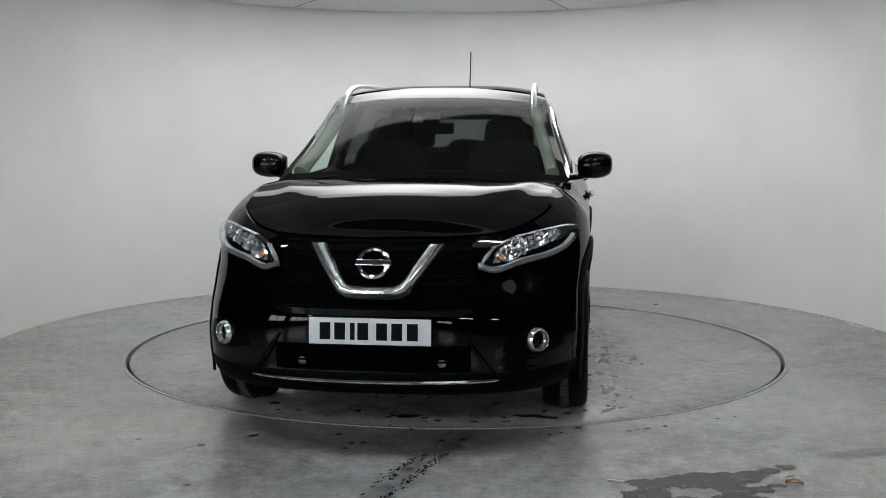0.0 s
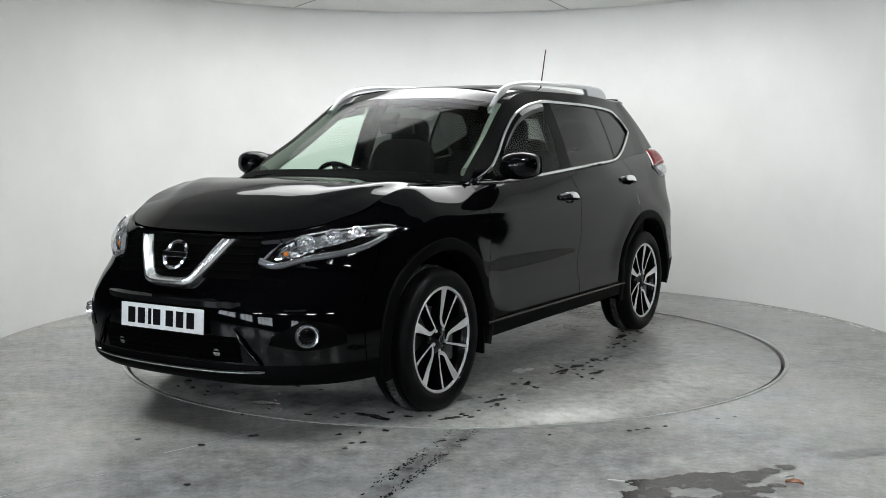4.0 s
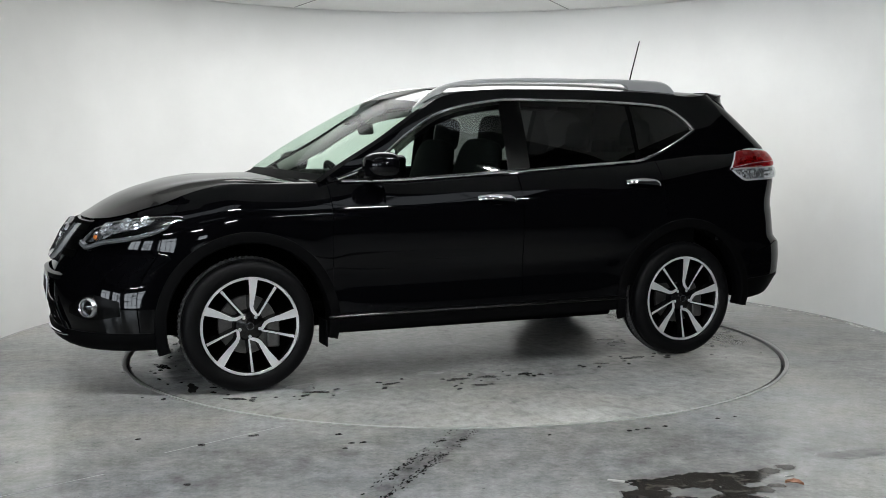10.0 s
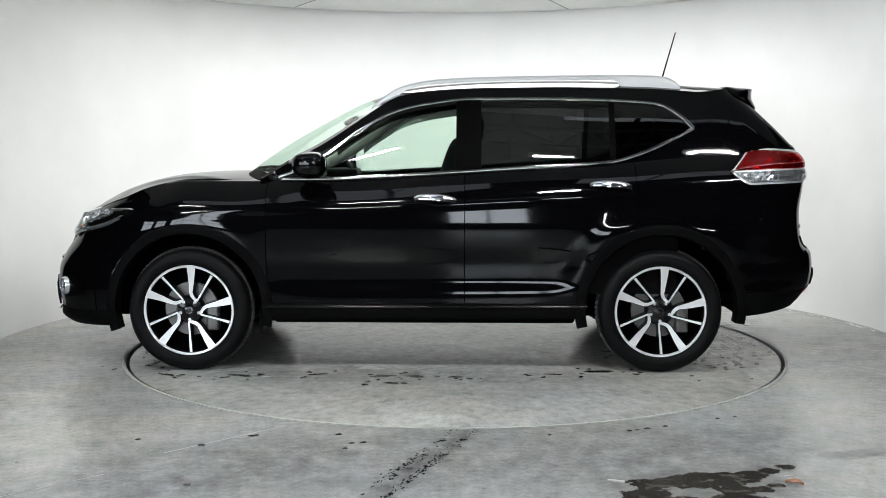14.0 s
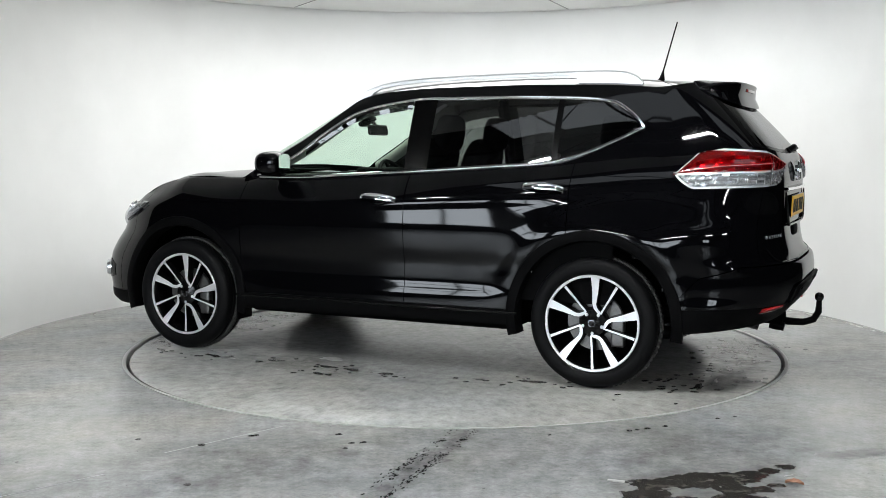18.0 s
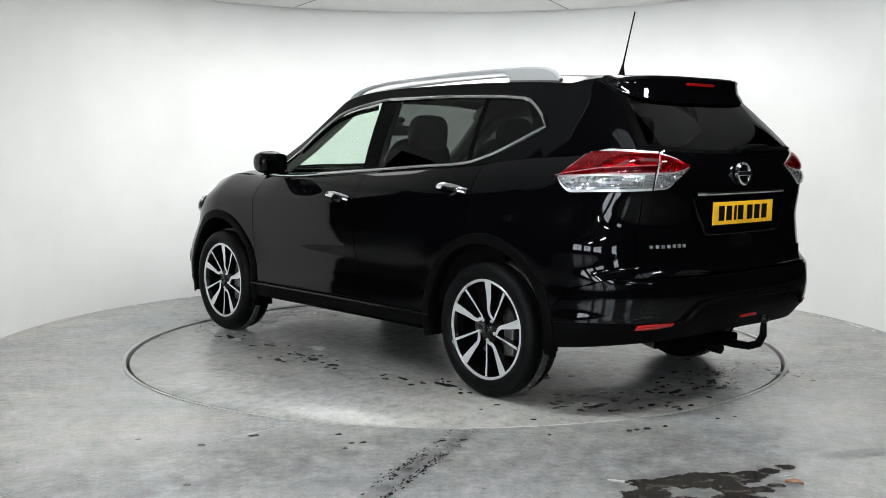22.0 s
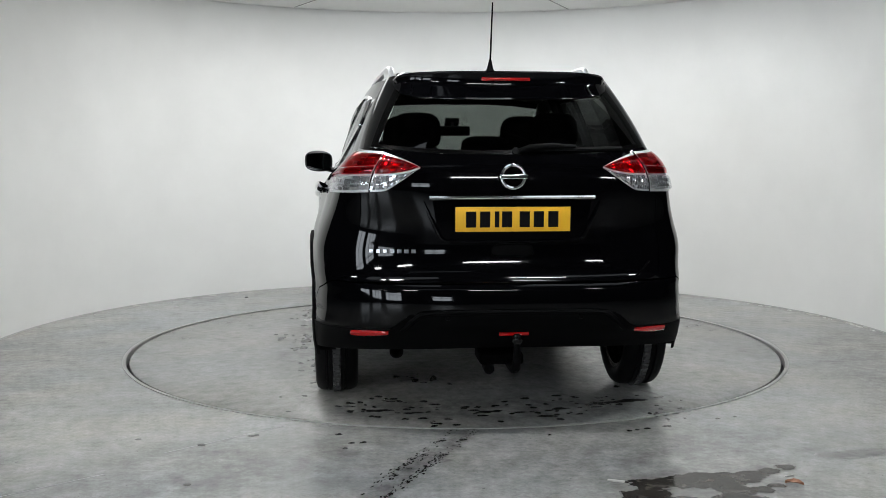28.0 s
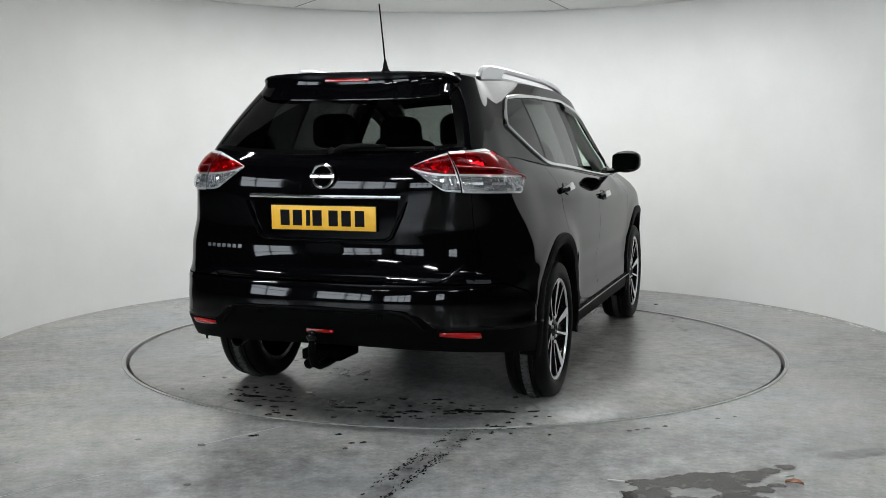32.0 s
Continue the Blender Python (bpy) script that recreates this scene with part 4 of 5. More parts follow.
def build_front(car):
    for side in (1, -1):
        S = s_nose
        lo = [(S(0.436, 0.775), 0.772), (S(0.51, 0.755), 0.752), (S(0.62, 0.785), 0.784), (S(0.73, 0.80), 0.805), (S(0.80, 0.83), 0.834), (S(0.838, 0.87), 0.872), (S(0.852, 0.92), 0.924)]
        hi = [(S(0.440, 0.780), 0.780), (S(0.53, 0.872), 0.870), (S(0.60, 0.895), 0.899), (S(0.70, 0.918), 0.920), (S(0.78, 0.93), 0.932), (S(0.836, 0.935), 0.937), (S(0.853, 0.93), 0.931)]
        lamp = patch("headlight", band(lo, hi, 40, 0.004, 6, 0.03), TRIM, car, side, "clear headlight with chrome reflectors and amber bulb")
        patch("lens", band(lo, hi, 40, 0.030, 10, 0.006), LENS, lamp, side, "clear plastic lens")
        strip_hi = [(a[0], a[1] + 0.024) for a in lo]
        patch("light_strip", band(lo[:6], strip_hi[:6], 36, 0.022, 3, 0.01), SMOKY, lamp, side, "smoky running-light strip")
        patch("strip_edge", band([(a[0], a[1] + 0.022) for a in lo[:6]], [(a[0], a[1] + 0.026) for a in lo[:6]], 36, 0.025, 2, 0.004), FLUTED, lamp, side)
        patch("inner_bezel", band([lo[0], hi[0]][:1] + [(S(0.47, 0.80), 0.80), (S(0.505, 0.86), 0.862)], [hi[0], (S(0.475, 0.83), 0.83), hi[1]], 10, 0.020, 3, 0.01), SMOKY, lamp, side)
        patch("top_bezel", band([(a[0], a[1] - 0.005) for a in hi[2:]], hi[2:], 24, 0.020, 2, 0.006), FLUTED, lamp, side)
        facet_part("reflector_field", facets([(S(0.60, 0.825), 0.828), (S(0.68, 0.84), 0.846), (S(0.74, 0.86), 0.868), (S(0.785, 0.89), 0.892)], [(S(0.60, 0.87), 0.878), (S(0.68, 0.90), 0.902), (S(0.74, 0.91), 0.914), (S(0.785, 0.92), 0.918)], 14, 5, 0.010, 0.0045, 3), FACET, lamp, side, "faceted chrome reflector")
        facet_part("reflector_field", facets([(S(0.50, 0.79), 0.792), (S(0.56, 0.80), 0.798), (S(0.64, 0.82), 0.824)], [(S(0.515, 0.84), 0.838), (S(0.56, 0.86), 0.866), (S(0.64, 0.89), 0.888)], 9, 5, 0.006, 0.005, 4), REFLECTOR, lamp, side, "faceted chrome reflector")
        for y, z, r in ((0.61, 0.850, 0.040), (0.695, 0.876, 0.036), (0.762, 0.897, 0.024)):
            m = skin_pose(S(y, z), z, side, -0.012)
            bowl = part("reflector", lathe([(0.008, 0.002), (r * 0.55, 0.007), (r * 0.85, 0.02), (r, 0.030), (r * 1.06, 0.030)], 28, m), REFLECTOR, lamp, "faceted chrome reflector")
            part("bulb", lathe([(0.0, 0.026), (0.007, 0.024), (0.009, 0.015), (0.009, 0.0)], 14, m), FLUTED, bowl)
            for k in range(6):
                a = 2 * math.pi * k / 6
                part("facet", box_bm(0, 0, 0, r * 0.5, 0.006, 0.004, 0.001, m=m @ Matrix.Rotation(a, 4, "Z") @ pose(r * 0.62, 0, 0.015, 0, -32, 0)), CHROME, bowl)
        m = skin_pose(S(0.54, 0.812), 0.812, side, -0.010)
        part("indicator", lathe([(0.0, 0.022), (0.009, 0.020), (0.013, 0.012), (0.014, 0.0)], 24, m), AMBER, lamp, "amber indicator bulb")
        # fog lamp in its dark pocket
        fl = [(S(0.55, 0.44), 0.43), (S(0.69, 0.44), 0.405), (S(0.80, 0.45), 0.43)]
        fh = [(S(0.56, 0.50), 0.47), (S(0.69, 0.53), 0.535), (S(0.79, 0.52), 0.505)]
        pocket = patch("fog_lamp_pocket", band(fl, fh, 20, 0.003, 6, 0.0), PILLAR, car, side, "black fog lamp pocket")
        m = skin_pose(S(0.69, 0.469), 0.469, side, 0.0)
        part("fog_lamp_ring", lathe([(0.040, 0.004), (0.042, 0.022), (0.046, 0.024), (0.053, 0.010), (0.055, -0.01)], 40, m), SATIN, pocket, "chrome ring of a fog lamp")
        part("fog_lamp_bowl", lathe([(0.0, -0.020), (0.012, -0.020), (0.013, -0.004), (0.017, -0.004), (0.018, -0.018), (0.032, -0.006), (0.041, 0.012)], 32, m), FACET, pocket)
        part("fog_lamp_lens", lathe([(0.0, 0.031), (0.025, 0.028), (0.041, 0.021)], 32, m), LENS, pocket, "clear fog lamp lens")
        # bumper fin beside the intake
        fin = [surf(S(y, z), z, 0.010) for y, z in ((0.40, 0.50), (0.43, 0.45), (0.47, 0.39), (0.515, 0.335))]
        part("bumper_fin", tube(flip([fin], side)[0], [0.004, 0.010, 0.011, 0.005], 10), PAINT, car, "gloss black bumper edge")
        m = skin_pose(S(0.30, 0.385), 0.385, side, 0.0)
        part("parking_sensor", lathe([(0.0, 0.008), (0.010, 0.007), (0.012, 0.003), (0.018, 0.003), (0.019, -0.004)], 24, m), SMOKY, car, "small round parking sensor")
    # grille field, lower intake
    def field(name, ys, z0, z1, off, mat, label=""):
        rows = [[surf(s_nose(abs(y), z), z, off) * 1.0 if y >= 0 else Vector((lambda q: (q.x, -q.y, q.z))(surf(s_nose(abs(y), z), z, off))) for y in ys] for z in steps(z0, z1, 8)]
        return part(name, grid_bm(rows), mat, car, label)
    g = field("grille", steps(-0.42, 0.42, 44), 0.705, 0.888, 0.003, DARK, "black radiator grille")
    for z in (0.74, 0.775, 0.81, 0.845, 0.88):
        pts = [surf(s_nose(abs(y), z), z, 0.008) for y in steps(-0.42, 0.42, 28)]
        pts = [Vector((p.x, math.copysign(p.y, y), p.z)) for p, y in zip(pts, steps(-0.42, 0.42, 28))]
        part("grille_bar", tube(pts, 0.003, 6), DARK, g)
    it = field("lower_intake", steps(-0.42, 0.42, 40), 0.345, 0.46, 0.003, DARK, "black mesh lower intake")
    for z in (0.365, 0.39, 0.415, 0.44):
        pts = [surf(s_nose(abs(y), z), z, 0.006) for y in steps(-0.41, 0.41, 28)]
        pts = [Vector((p.x, math.copysign(p.y, y), p.z)) for p, y in zip(pts, steps(-0.41, 0.41, 28))]
        part("intake_bar", tube(pts, 0.004, 6), DARK, it)
    # chrome V round the emblem
    out = [(0.315, 0.878), (0.25, 0.80), (0.185, 0.715), (0.155, 0.678), (0.12, 0.662), (0.06, 0.657), (0.0, 0.656)]
    inn = [(0.235, 0.878), (0.188, 0.815), (0.14, 0.742), (0.115, 0.712), (0.09, 0.702), (0.045, 0.699), (0.0, 0.699)]
    rows = []
    for j, d in enumerate((-0.012, 0.012, 0.030, 0.042, 0.046, 0.036, -0.012)):
        v = (0, 0.05, 0.25, 0.5, 0.75, 0.95, 1)[j]
        half = [surf(s_nose(lerp(a[0], b[0], v), lerp(a[1], b[1], v)), lerp(a[1], b[1], v), d) for a, b in zip(out, inn)]
        rows.append(half + [Vector((p.x, -p.y, p.z)) for p in reversed(half[:-1])])
    part("grille_surround", weld(grid_bm(rows)), SATIN, car, "V-shaped chrome grille surround")
    badge(car, pose(nose_x(0.80) + 0.024, 0, 0.795, 90, 0, 90) @ pose(0, 0, 0, -24, 0, 0), 0.074)
    plate("front_plate", PLATE_W, nose_x(0.52) + 0.014, 0.520, 3, 1, car)
    part("plate_beam", grid_bm([[Vector((nose_x(0.59) - 0.9 * abs(y) ** 3 + d, y, z)) for y in steps(-0.42, 0.42, 30)] for z, d in ((0.572, 0.0), (0.585, 0.022), (0.612, 0.024), (0.622, 0.0))]), PAINT, car)
    ys = steps(-0.53, 0.53, 40)
    pts = [Vector((p.x, math.copysign(p.y, y), p.z + 0.010 * (abs(y) / 0.53) ** 2)) for y, p in ((y, surf(s_nose(abs(y), 0.302), 0.302, 0.010)) for y in ys)]
    part("bumper_lip", tube(pts, [0.004] + [0.009] * 39 + [0.004], 8), CHROME, car, "chrome strip along the lower bumper")


def build_rear(car):
    for side in (1, -1):
        T, X = s_tail, s_tail_x
        tip, div_t, div_b = (X(-1.752, 1.148), 1.148), (T(0.640, 1.2) , 1.268), (T(0.655, 1.1), 1.086)
        lo = [tip, (X(-1.80, 1.10), 1.105), (X(-1.87, 1.075), 1.074), (X(-1.98, 1.08), 1.078), div_b]
        dv = [tip, (X(-1.82, 1.15), 1.152), (X(-1.90, 1.15), 1.156), (X(-2.0, 1.16), 1.160), (T(0.65, 1.16), 1.166)]
        hi = [tip, (X(-1.82, 1.22), 1.215), (X(-1.895, 1.27), 1.281), (X(-1.99, 1.28), 1.281), div_t]
        lamp = patch("tail_light", band(lo, hi, 30, 0.006, 8, 0.02), SILVER, car, side, "red and clear wrap-around tail light")
        patch("red_lens", band([(a, b + 0.004) for a, b in dv], [(a, b - 0.010) for a, b in hi], 30, 0.020, 8, 0.006), REDLENS, lamp, side, "red tail lens")
        patch("clear_lens", band([(a, b + 0.010) for a, b in lo], [(a, b - 0.004) for a, b in dv], 30, 0.019, 8, 0.006), LENS, lamp, side, "clear fluted lower lens")
        facet_part("reflector_field", facets([(a, b + 0.006) for a, b in dv], [(a, b - 0.012) for a, b in hi], 16, 5, 0.010, 0.0035, 7), FACET, lamp, side)
        facet_part("reflector_field", facets([(a, b + 0.012) for a, b in lo], [(a, b - 0.006) for a, b in dv], 24, 5, 0.010, 0.003, 8), FACET, lamp, side)
        patch("red_stripe", band([(a, b + 0.028 * k / 4 + 0.006) for k, (a, b) in enumerate(dv)], [(a, b + 0.034 * k / 4 + 0.010) for k, (a, b) in enumerate(dv)], 24, 0.0225, 2, 0.002), SILVER, lamp, side)
        d2, b2 = (div_t[0] + 0.012, 1.264), (div_b[0] + 0.012, 1.088)
        lo = [b2, (T(0.585, 1.09), 1.092), (T(0.53, 1.12), 1.122), (T(0.48, 1.16), 1.160), (T(0.437, 1.195), 1.193)]
        dv = [(d2[0], 1.166), (T(0.60, 1.166), 1.166), (T(0.54, 1.168), 1.170), (T(0.485, 1.18), 1.180), (T(0.437, 1.196), 1.196)]
        hi = [d2, (T(0.585, 1.25), 1.251), (T(0.53, 1.235), 1.235), (T(0.48, 1.217), 1.217), (T(0.437, 1.199), 1.199)]
        lamp = patch("tail_light", band(lo, hi, 24, 0.006, 8, 0.02), SILVER, car, side, "red and clear tail light on the tailgate")
        patch("red_lens", band([(a, b + 0.004) for a, b in dv], [(a, b - 0.009 * (1 - k / 4)) for k, (a, b) in enumerate(hi)], 24, 0.020, 8, 0.006), REDLENS, lamp, side, "red tail lens")
        patch("clear_lens", band([(a, b + 0.009 * (1 - k / 4)) for k, (a, b) in enumerate(lo)], [(a, b - 0.004) for a, b in dv], 24, 0.019, 8, 0.006), LENS, lamp, side, "clear fluted lower lens")
        facet_part("reflector_field", facets([(a, b + 0.005) for a, b in dv], [(a, b - 0.010 * (1 - k / 4)) for k, (a, b) in enumerate(hi)], 14, 4, 0.010, 0.0035, 9), FACET, lamp, side)
        facet_part("reflector_field", facets([(a, b + 0.010 * (1 - k / 4)) for k, (a, b) in enumerate(lo)], [(a, b - 0.005) for a, b in dv], 18, 4, 0.010, 0.003, 10), FACET, lamp, side)
        # reflector low in the bumper
        lo = [(T(0.725, 0.44), 0.436), (T(0.64, 0.44), 0.438), (T(0.56, 0.44), 0.448)]
        hi = [(T(0.725, 0.46), 0.462), (T(0.64, 0.465), 0.468), (T(0.56, 0.46), 0.466)]
        patch("rear_reflector", band(lo, hi, 14, 0.010, 4, 0.01), RED, car, side, "red bumper reflector")
        # raised middle of the lower bumper: a slanted step
        st = [surf(T(y, z), z, 0.012) for y, z in ((0.50, 0.47), (0.46, 0.515), (0.42, 0.548), (0.36, 0.556), (0.0, 0.560))]
        part("bumper_step", tube(flip([st], side)[0], [0.008, 0.012, 0.012, 0.010, 0.010], 8), PLASTIC, car)
        # swage line and low crease of the tailgate
        st = [surf(T(y, z), z, 0.003) for y, z in ((0.655, 0.765), (0.60, 0.715), (0.55, 0.690), (0.30, 0.690), (0.0, 0.692))]
        part("tailgate_crease", tube(flip([st], side)[0], 0.004, 8), PAINT, car)
        m = skin_pose(T(0.30, 0.535), 0.535, side, 0.0)
        part("parking_sensor", lathe([(0.0, 0.010), (0.010, 0.009), (0.013, 0.004), (0.014, -0.004)], 20, m), PLASTIC, car, "small round parking sensor")
    badge(car, pose(tail_x(1.155) - 0.012, 0, 1.156, 90, 0, -90) @ pose(0, 0, 0, -4, 0, 0), 0.060)
    plate("rear_plate", PLATE_Y, tail_x(0.96) - 0.016, 0.966, 2, -1, car)
    # chrome strip over the plate with its recess
    rows = [[Vector((tail_x(1.07) + 0.22 * abs(y) ** 2.6 - d, y, z)) for y in steps(-0.375, 0.375, 36)] for z, d in ((1.056, 0.0), (1.057, 0.026), (1.064, 0.031), (1.071, 0.026), (1.073, 0.0))]
    part("tailgate_strip", grid_bm(rows), CHROME, car, "chrome strip over the rear plate")
    rows = [[Vector((tail_x(0.96) - 0.004 + 0.10 * abs(y) ** 3, y, z)) for y in steps(-0.36 + 0.5 * (1.05 - z) * 0.3, 0.36 - 0.5 * (1.05 - z) * 0.3, 20)] for z in steps(0.875, 1.05, 6)]
    part("plate_recess", grid_bm(rows), PAINT, car)
    for side in (1, -1):
        e = [Vector((tail_x(z) - 0.010 + 0.10 * y ** 3, y * side, z)) for y, z in ((0.40, 1.045), (0.375, 0.985), (0.345, 0.925), (0.325, 0.885), (0.30, 0.870), (0.2, 0.866), (0.0, 0.866))]
        part("recess_edge", tube(e, [0.003, 0.008, 0.010, 0.010, 0.009, 0.007, 0.006], 8), PAINT, car)
    part("tailgate_grip", pad(pose(tail_x(0.83) - 0.002, 0, 0.826), 0.022, 0.19, 0.060, 0.5), PLASTIC, car, "black tailgate grip")
    for i in range(7):
        s = s_tail(0.64 - 0.032 * i, 0.822)
        m = skin_pose(s, 0.822, 1, 0.002)
        part("letter_bar", box_bm(0, 0, 0.002, 0.019, 0.017, 0.004, 0.001, m=m), SMOKY, car, "plain dull silver bar", smooth=False)
    # wiper on the rear glass
    w = part("rear_wiper", tube([Vector((-2.205, -0.02, 1.262))] + [upper_z(s_tail(y, 1.25), z, o).reflect(Vector((0, 1, 0))) for y, z, o in ((0.10, 1.285, 0.030), (0.22, 1.292, 0.030), (0.34, 1.290, 0.026))], [0.014, 0.018, 0.014, 0.009], 10), PLASTIC, car, "black rear wiper")
    part("wiper_blade", tube([upper_z(s_tail(y, 1.25), 1.276 + 0.01 * y, 0.014).reflect(Vector((0, 1, 0))) for y in (0.08, 0.2, 0.34, 0.48, 0.58)], 0.009, 8), RUBBER, w)
    part("wiper_pivot", lathe([(0.0, 0.03), (0.018, 0.028), (0.022, 0.0)], 20, pose(-2.20, -0.02, 1.258, 0, -60, 0)), PLASTIC, w)
    # rear fog, tow bar, exhaust
    part("rear_fog_lamp", box_bm(-2.318, 0.0, 0.458, 0.02, 0.135, 0.024, 0.005), RED, car, "red rear fog lamp")
    t = part("tow_bar", tube([(-2.05, 0, 0.31), (-2.25, 0, 0.295), (-2.33, 0, 0.295), (-2.385, 0, 0.315), (-2.41, 0, 0.36), (-2.412, 0, 0.425)], [0.022, 0.022, 0.020, 0.02, 0.019, 0.014], 12), PLASTIC, car, "black swan-neck tow bar")
    part("tow_ball", lathe([(0.0, 0.026), (0.012, 0.023), (0.022, 0.014), (0.025, 0.0), (0.022, -0.014), (0.014, -0.022)], 24, Matrix.Translation((-2.412, 0, 0.445))), TRIM, t, "black tow ball")
    part("tow_socket", lathe([(0.0, 0.03), (0.026, 0.03), (0.028, 0.0), (0.024, -0.05), (0.0, -0.05)], 20, pose(-2.19, 0.10, 0.285, 0, 80, 0)), PLASTIC, t, "black towing socket")
    part("tow_bracket", box_bm(-2.12, 0.04, 0.32, 0.22, 0.2, 0.05, 0.012), DARK, t)
    part("exhaust_tip", lathe([(0.030, -0.16), (0.032, 0.0), (0.028, 0.0), (0.026, -0.15)], 24, pose(-2.16, 0.52, 0.35, 0, -100, 0)), TRIM, car, "dark exhaust tip")
    part("exhaust_box", box_bm(-1.90, 0.40, 0.40, 0.2, 0.42, 0.12, 0.05), DARK, car)


def build_fittings(car):
    for side in (1, -1):
        f = lambda pts: flip([[Vector(p) for p in pts]], side)[0]
        # door handles
        for x, z, nm in ((-0.068, 0.990, "front"), (-1.062, 1.066, "rear")):
            sx = s_of_x(x)
            m = skin_pose(sx, z, side, 0.0) @ pose(0, 0, 0, 0, 0, 4 if side < 0 else -4)
            dish = part("handle_dish", lathe([(0.0, -0.014), (0.03, -0.010), (0.055, 0.001), (0.060, 0.0015)], 32, m @ Matrix.Diagonal((1, 0.62, 1, 1))), PAINT, car)
            rows = []
            for i in range(13):
                k = i / 12
                h = 0.0115 + 0.006 * math.sin(math.pi * k) + 0.003 * k
                o = 0.010 + 0.034 * math.sin(math.pi * min(1, max(0, k))) ** 0.5
                rows.append([m @ Vector((lerp(-0.118, 0.118, k) * (1 if side > 0 else -1), yy, zz)) for yy, zz in ((-h, o - 0.014), (-h, o - 0.004), (-h * 0.5, o), (h * 0.6, o), (h, o - 0.004), (h, o - 0.014))])
            part("door_handle", weld(grid_bm(rows, None, True)), CHROME, car, "chrome door handle")
        # roof rail: front foot, long bar, rear foot
        ridge = curve_of([(0.32, 1.520), (0.26, 1.572), (0.18, 1.628), (0.10, 1.657), (-0.02, 1.680), (-0.25, 1.697), (-0.7, 1.708), (-1.1, 1.712), (-1.30, 1.711), (-1.41, 1.703), (-1.47, 1.682), (-1.51, 1.645)])
        base_y = curve_of([(0.30, 0.578), (0.0, 0.566), (-0.5, 0.546), (-1.49, 0.508)])
        rows = []
        for x in steps(0.32, -1.51, 64):
            top = ridge(x)
            y = base_y(x)
            hollow = smooth01((0.21 - x) / 0.12) * smooth01((x + 1.18) / 0.06)
            bot = lerp(roof_z(x) - 0.005, top - 0.026, hollow)
            bot = min(bot, top - 0.012)
            rows.append([Vector((x, y + 0.014, bot)), Vector((x, y + 0.016, top - 0.010)), Vector((x, y + 0.008, top)), Vector((x, y - 0.008, top)), Vector((x, y - 0.016, top - 0.010)), Vector((x, y - 0.014, bot))])
        part("roof_rail", weld(grid_bm(flip(rows, side), None, True)), SILVER, car, "satin silver roof rail")
        # door mirror
        pts = []
        for i in range(17):
            a = math.pi * i / 16
            ring = []
            for j in range(20):
                b = 2 * math.pi * j / 20
                cx, cz = math.cos(b), math.sin(b)
                r = math.sin(a) ** 0.55
                y = 0.915 + 0.5 * 0.195 * (1 - math.cos(a)) - 0.01
                ex = abs(cx) ** 0.7 * math.copysign(1, cx) * r
                ez = abs(cz) ** 0.75 * math.copysign(1, cz) * r
                lean = 0.03 * (y - 1.0)
                ring.append(Vector((0.625 + (0.122 if ex > 0 else 0.07) * ex - 0.10 * (y - 0.93), y - 0.065, 1.188 + 0.075 * ez + lean)))
            pts.append(ring)
        mir = part("door_mirror", weld(grid_bm(flip(pts, side), None, True), 1e-4), PAINT, car, "gloss black door mirror")
        st = [(0.70, 0.870, 1.198), (0.729, 0.925, 1.202), (0.722, 0.965, 1.204), (0.695, 1.010, 1.204), (0.640, 1.033, 1.202)]
        part("mirror_strip", tube(f(st), [0.003, 0.007, 0.007, 0.006, 0.003], 8), CHROME, mir, "thin chrome strip")
        rows = [[Vector((0.546 - 0.20 * (y - 0.97), y - 0.035, 1.188 + 0.058 * k * (1 - ((y - 0.970) / 0.10) ** 4) ** 0.5)) for k in steps(-1, 1, 8)] for y in steps(0.885, 1.055, 14)]
        part("mirror_glass", grid_bm(flip(rows, side)), node_mat("mirror_glass", (0.8, 0.82, 0.84), 0.02, 1.0), mir, "door mirror glass")
        part("mirror_arm", tube(f([(0.66, 0.80, 1.12), (0.66, 0.87, 1.13), (0.65, 0.93, 1.145)]), [0.035, 0.030, 0.03], 10, flat=0.6), TRIM, mir)
        part("mirror_sail", grid_bm(flip([[upper_z(s_of_x(x), lerp(dlo_lo(x), dlo_hi(x), t), 0.003) for x in steps(0.84, 0.66, 8)] for t in steps(0, 1, 4)], side)), TRIM, car)
        # wind deflector on the front door glass
        rows = [[upper_z(s_of_x(x), dlo_hi(x) - t * 0.055, 0.012 * (1 - abs(2 * t - 1)) + 0.004) for x in steps(0.50, -0.185, 28)] for t in steps(0, 1, 4)]
        part("wind_deflector", grid_bm(flip(rows, side)), glass("deflector_smoke_" + str(side), (0.06, 0.06, 0.06)), car, "smoked wind deflector")
        # front wiper
        for y0, y1 in ((-0.08, 0.52), (-0.55, 0.03)):
            k0 = Vector((1.10 - 0.12 * y0 * y0, y0, 1.128))
            k1 = Vector((1.085 - 0.30 * y1 * y1, y1, 1.142))
            if side > 0:
                w = part("front_wiper", tube([k0 - Vector((0, 0, 0.01)), k0.lerp(k1, 0.5) + Vector((0, 0, 0.012)), k1], [0.010, 0.008, 0.006], 8), PLASTIC, car, "black windscreen wiper")
                part("wiper_blade", tube([k0.lerp(k1, 0.2) - Vector((0.015, 0, 0.006)), k1 - Vector((0.015, 0, 0.004))], 0.006, 6), RUBBER, w)
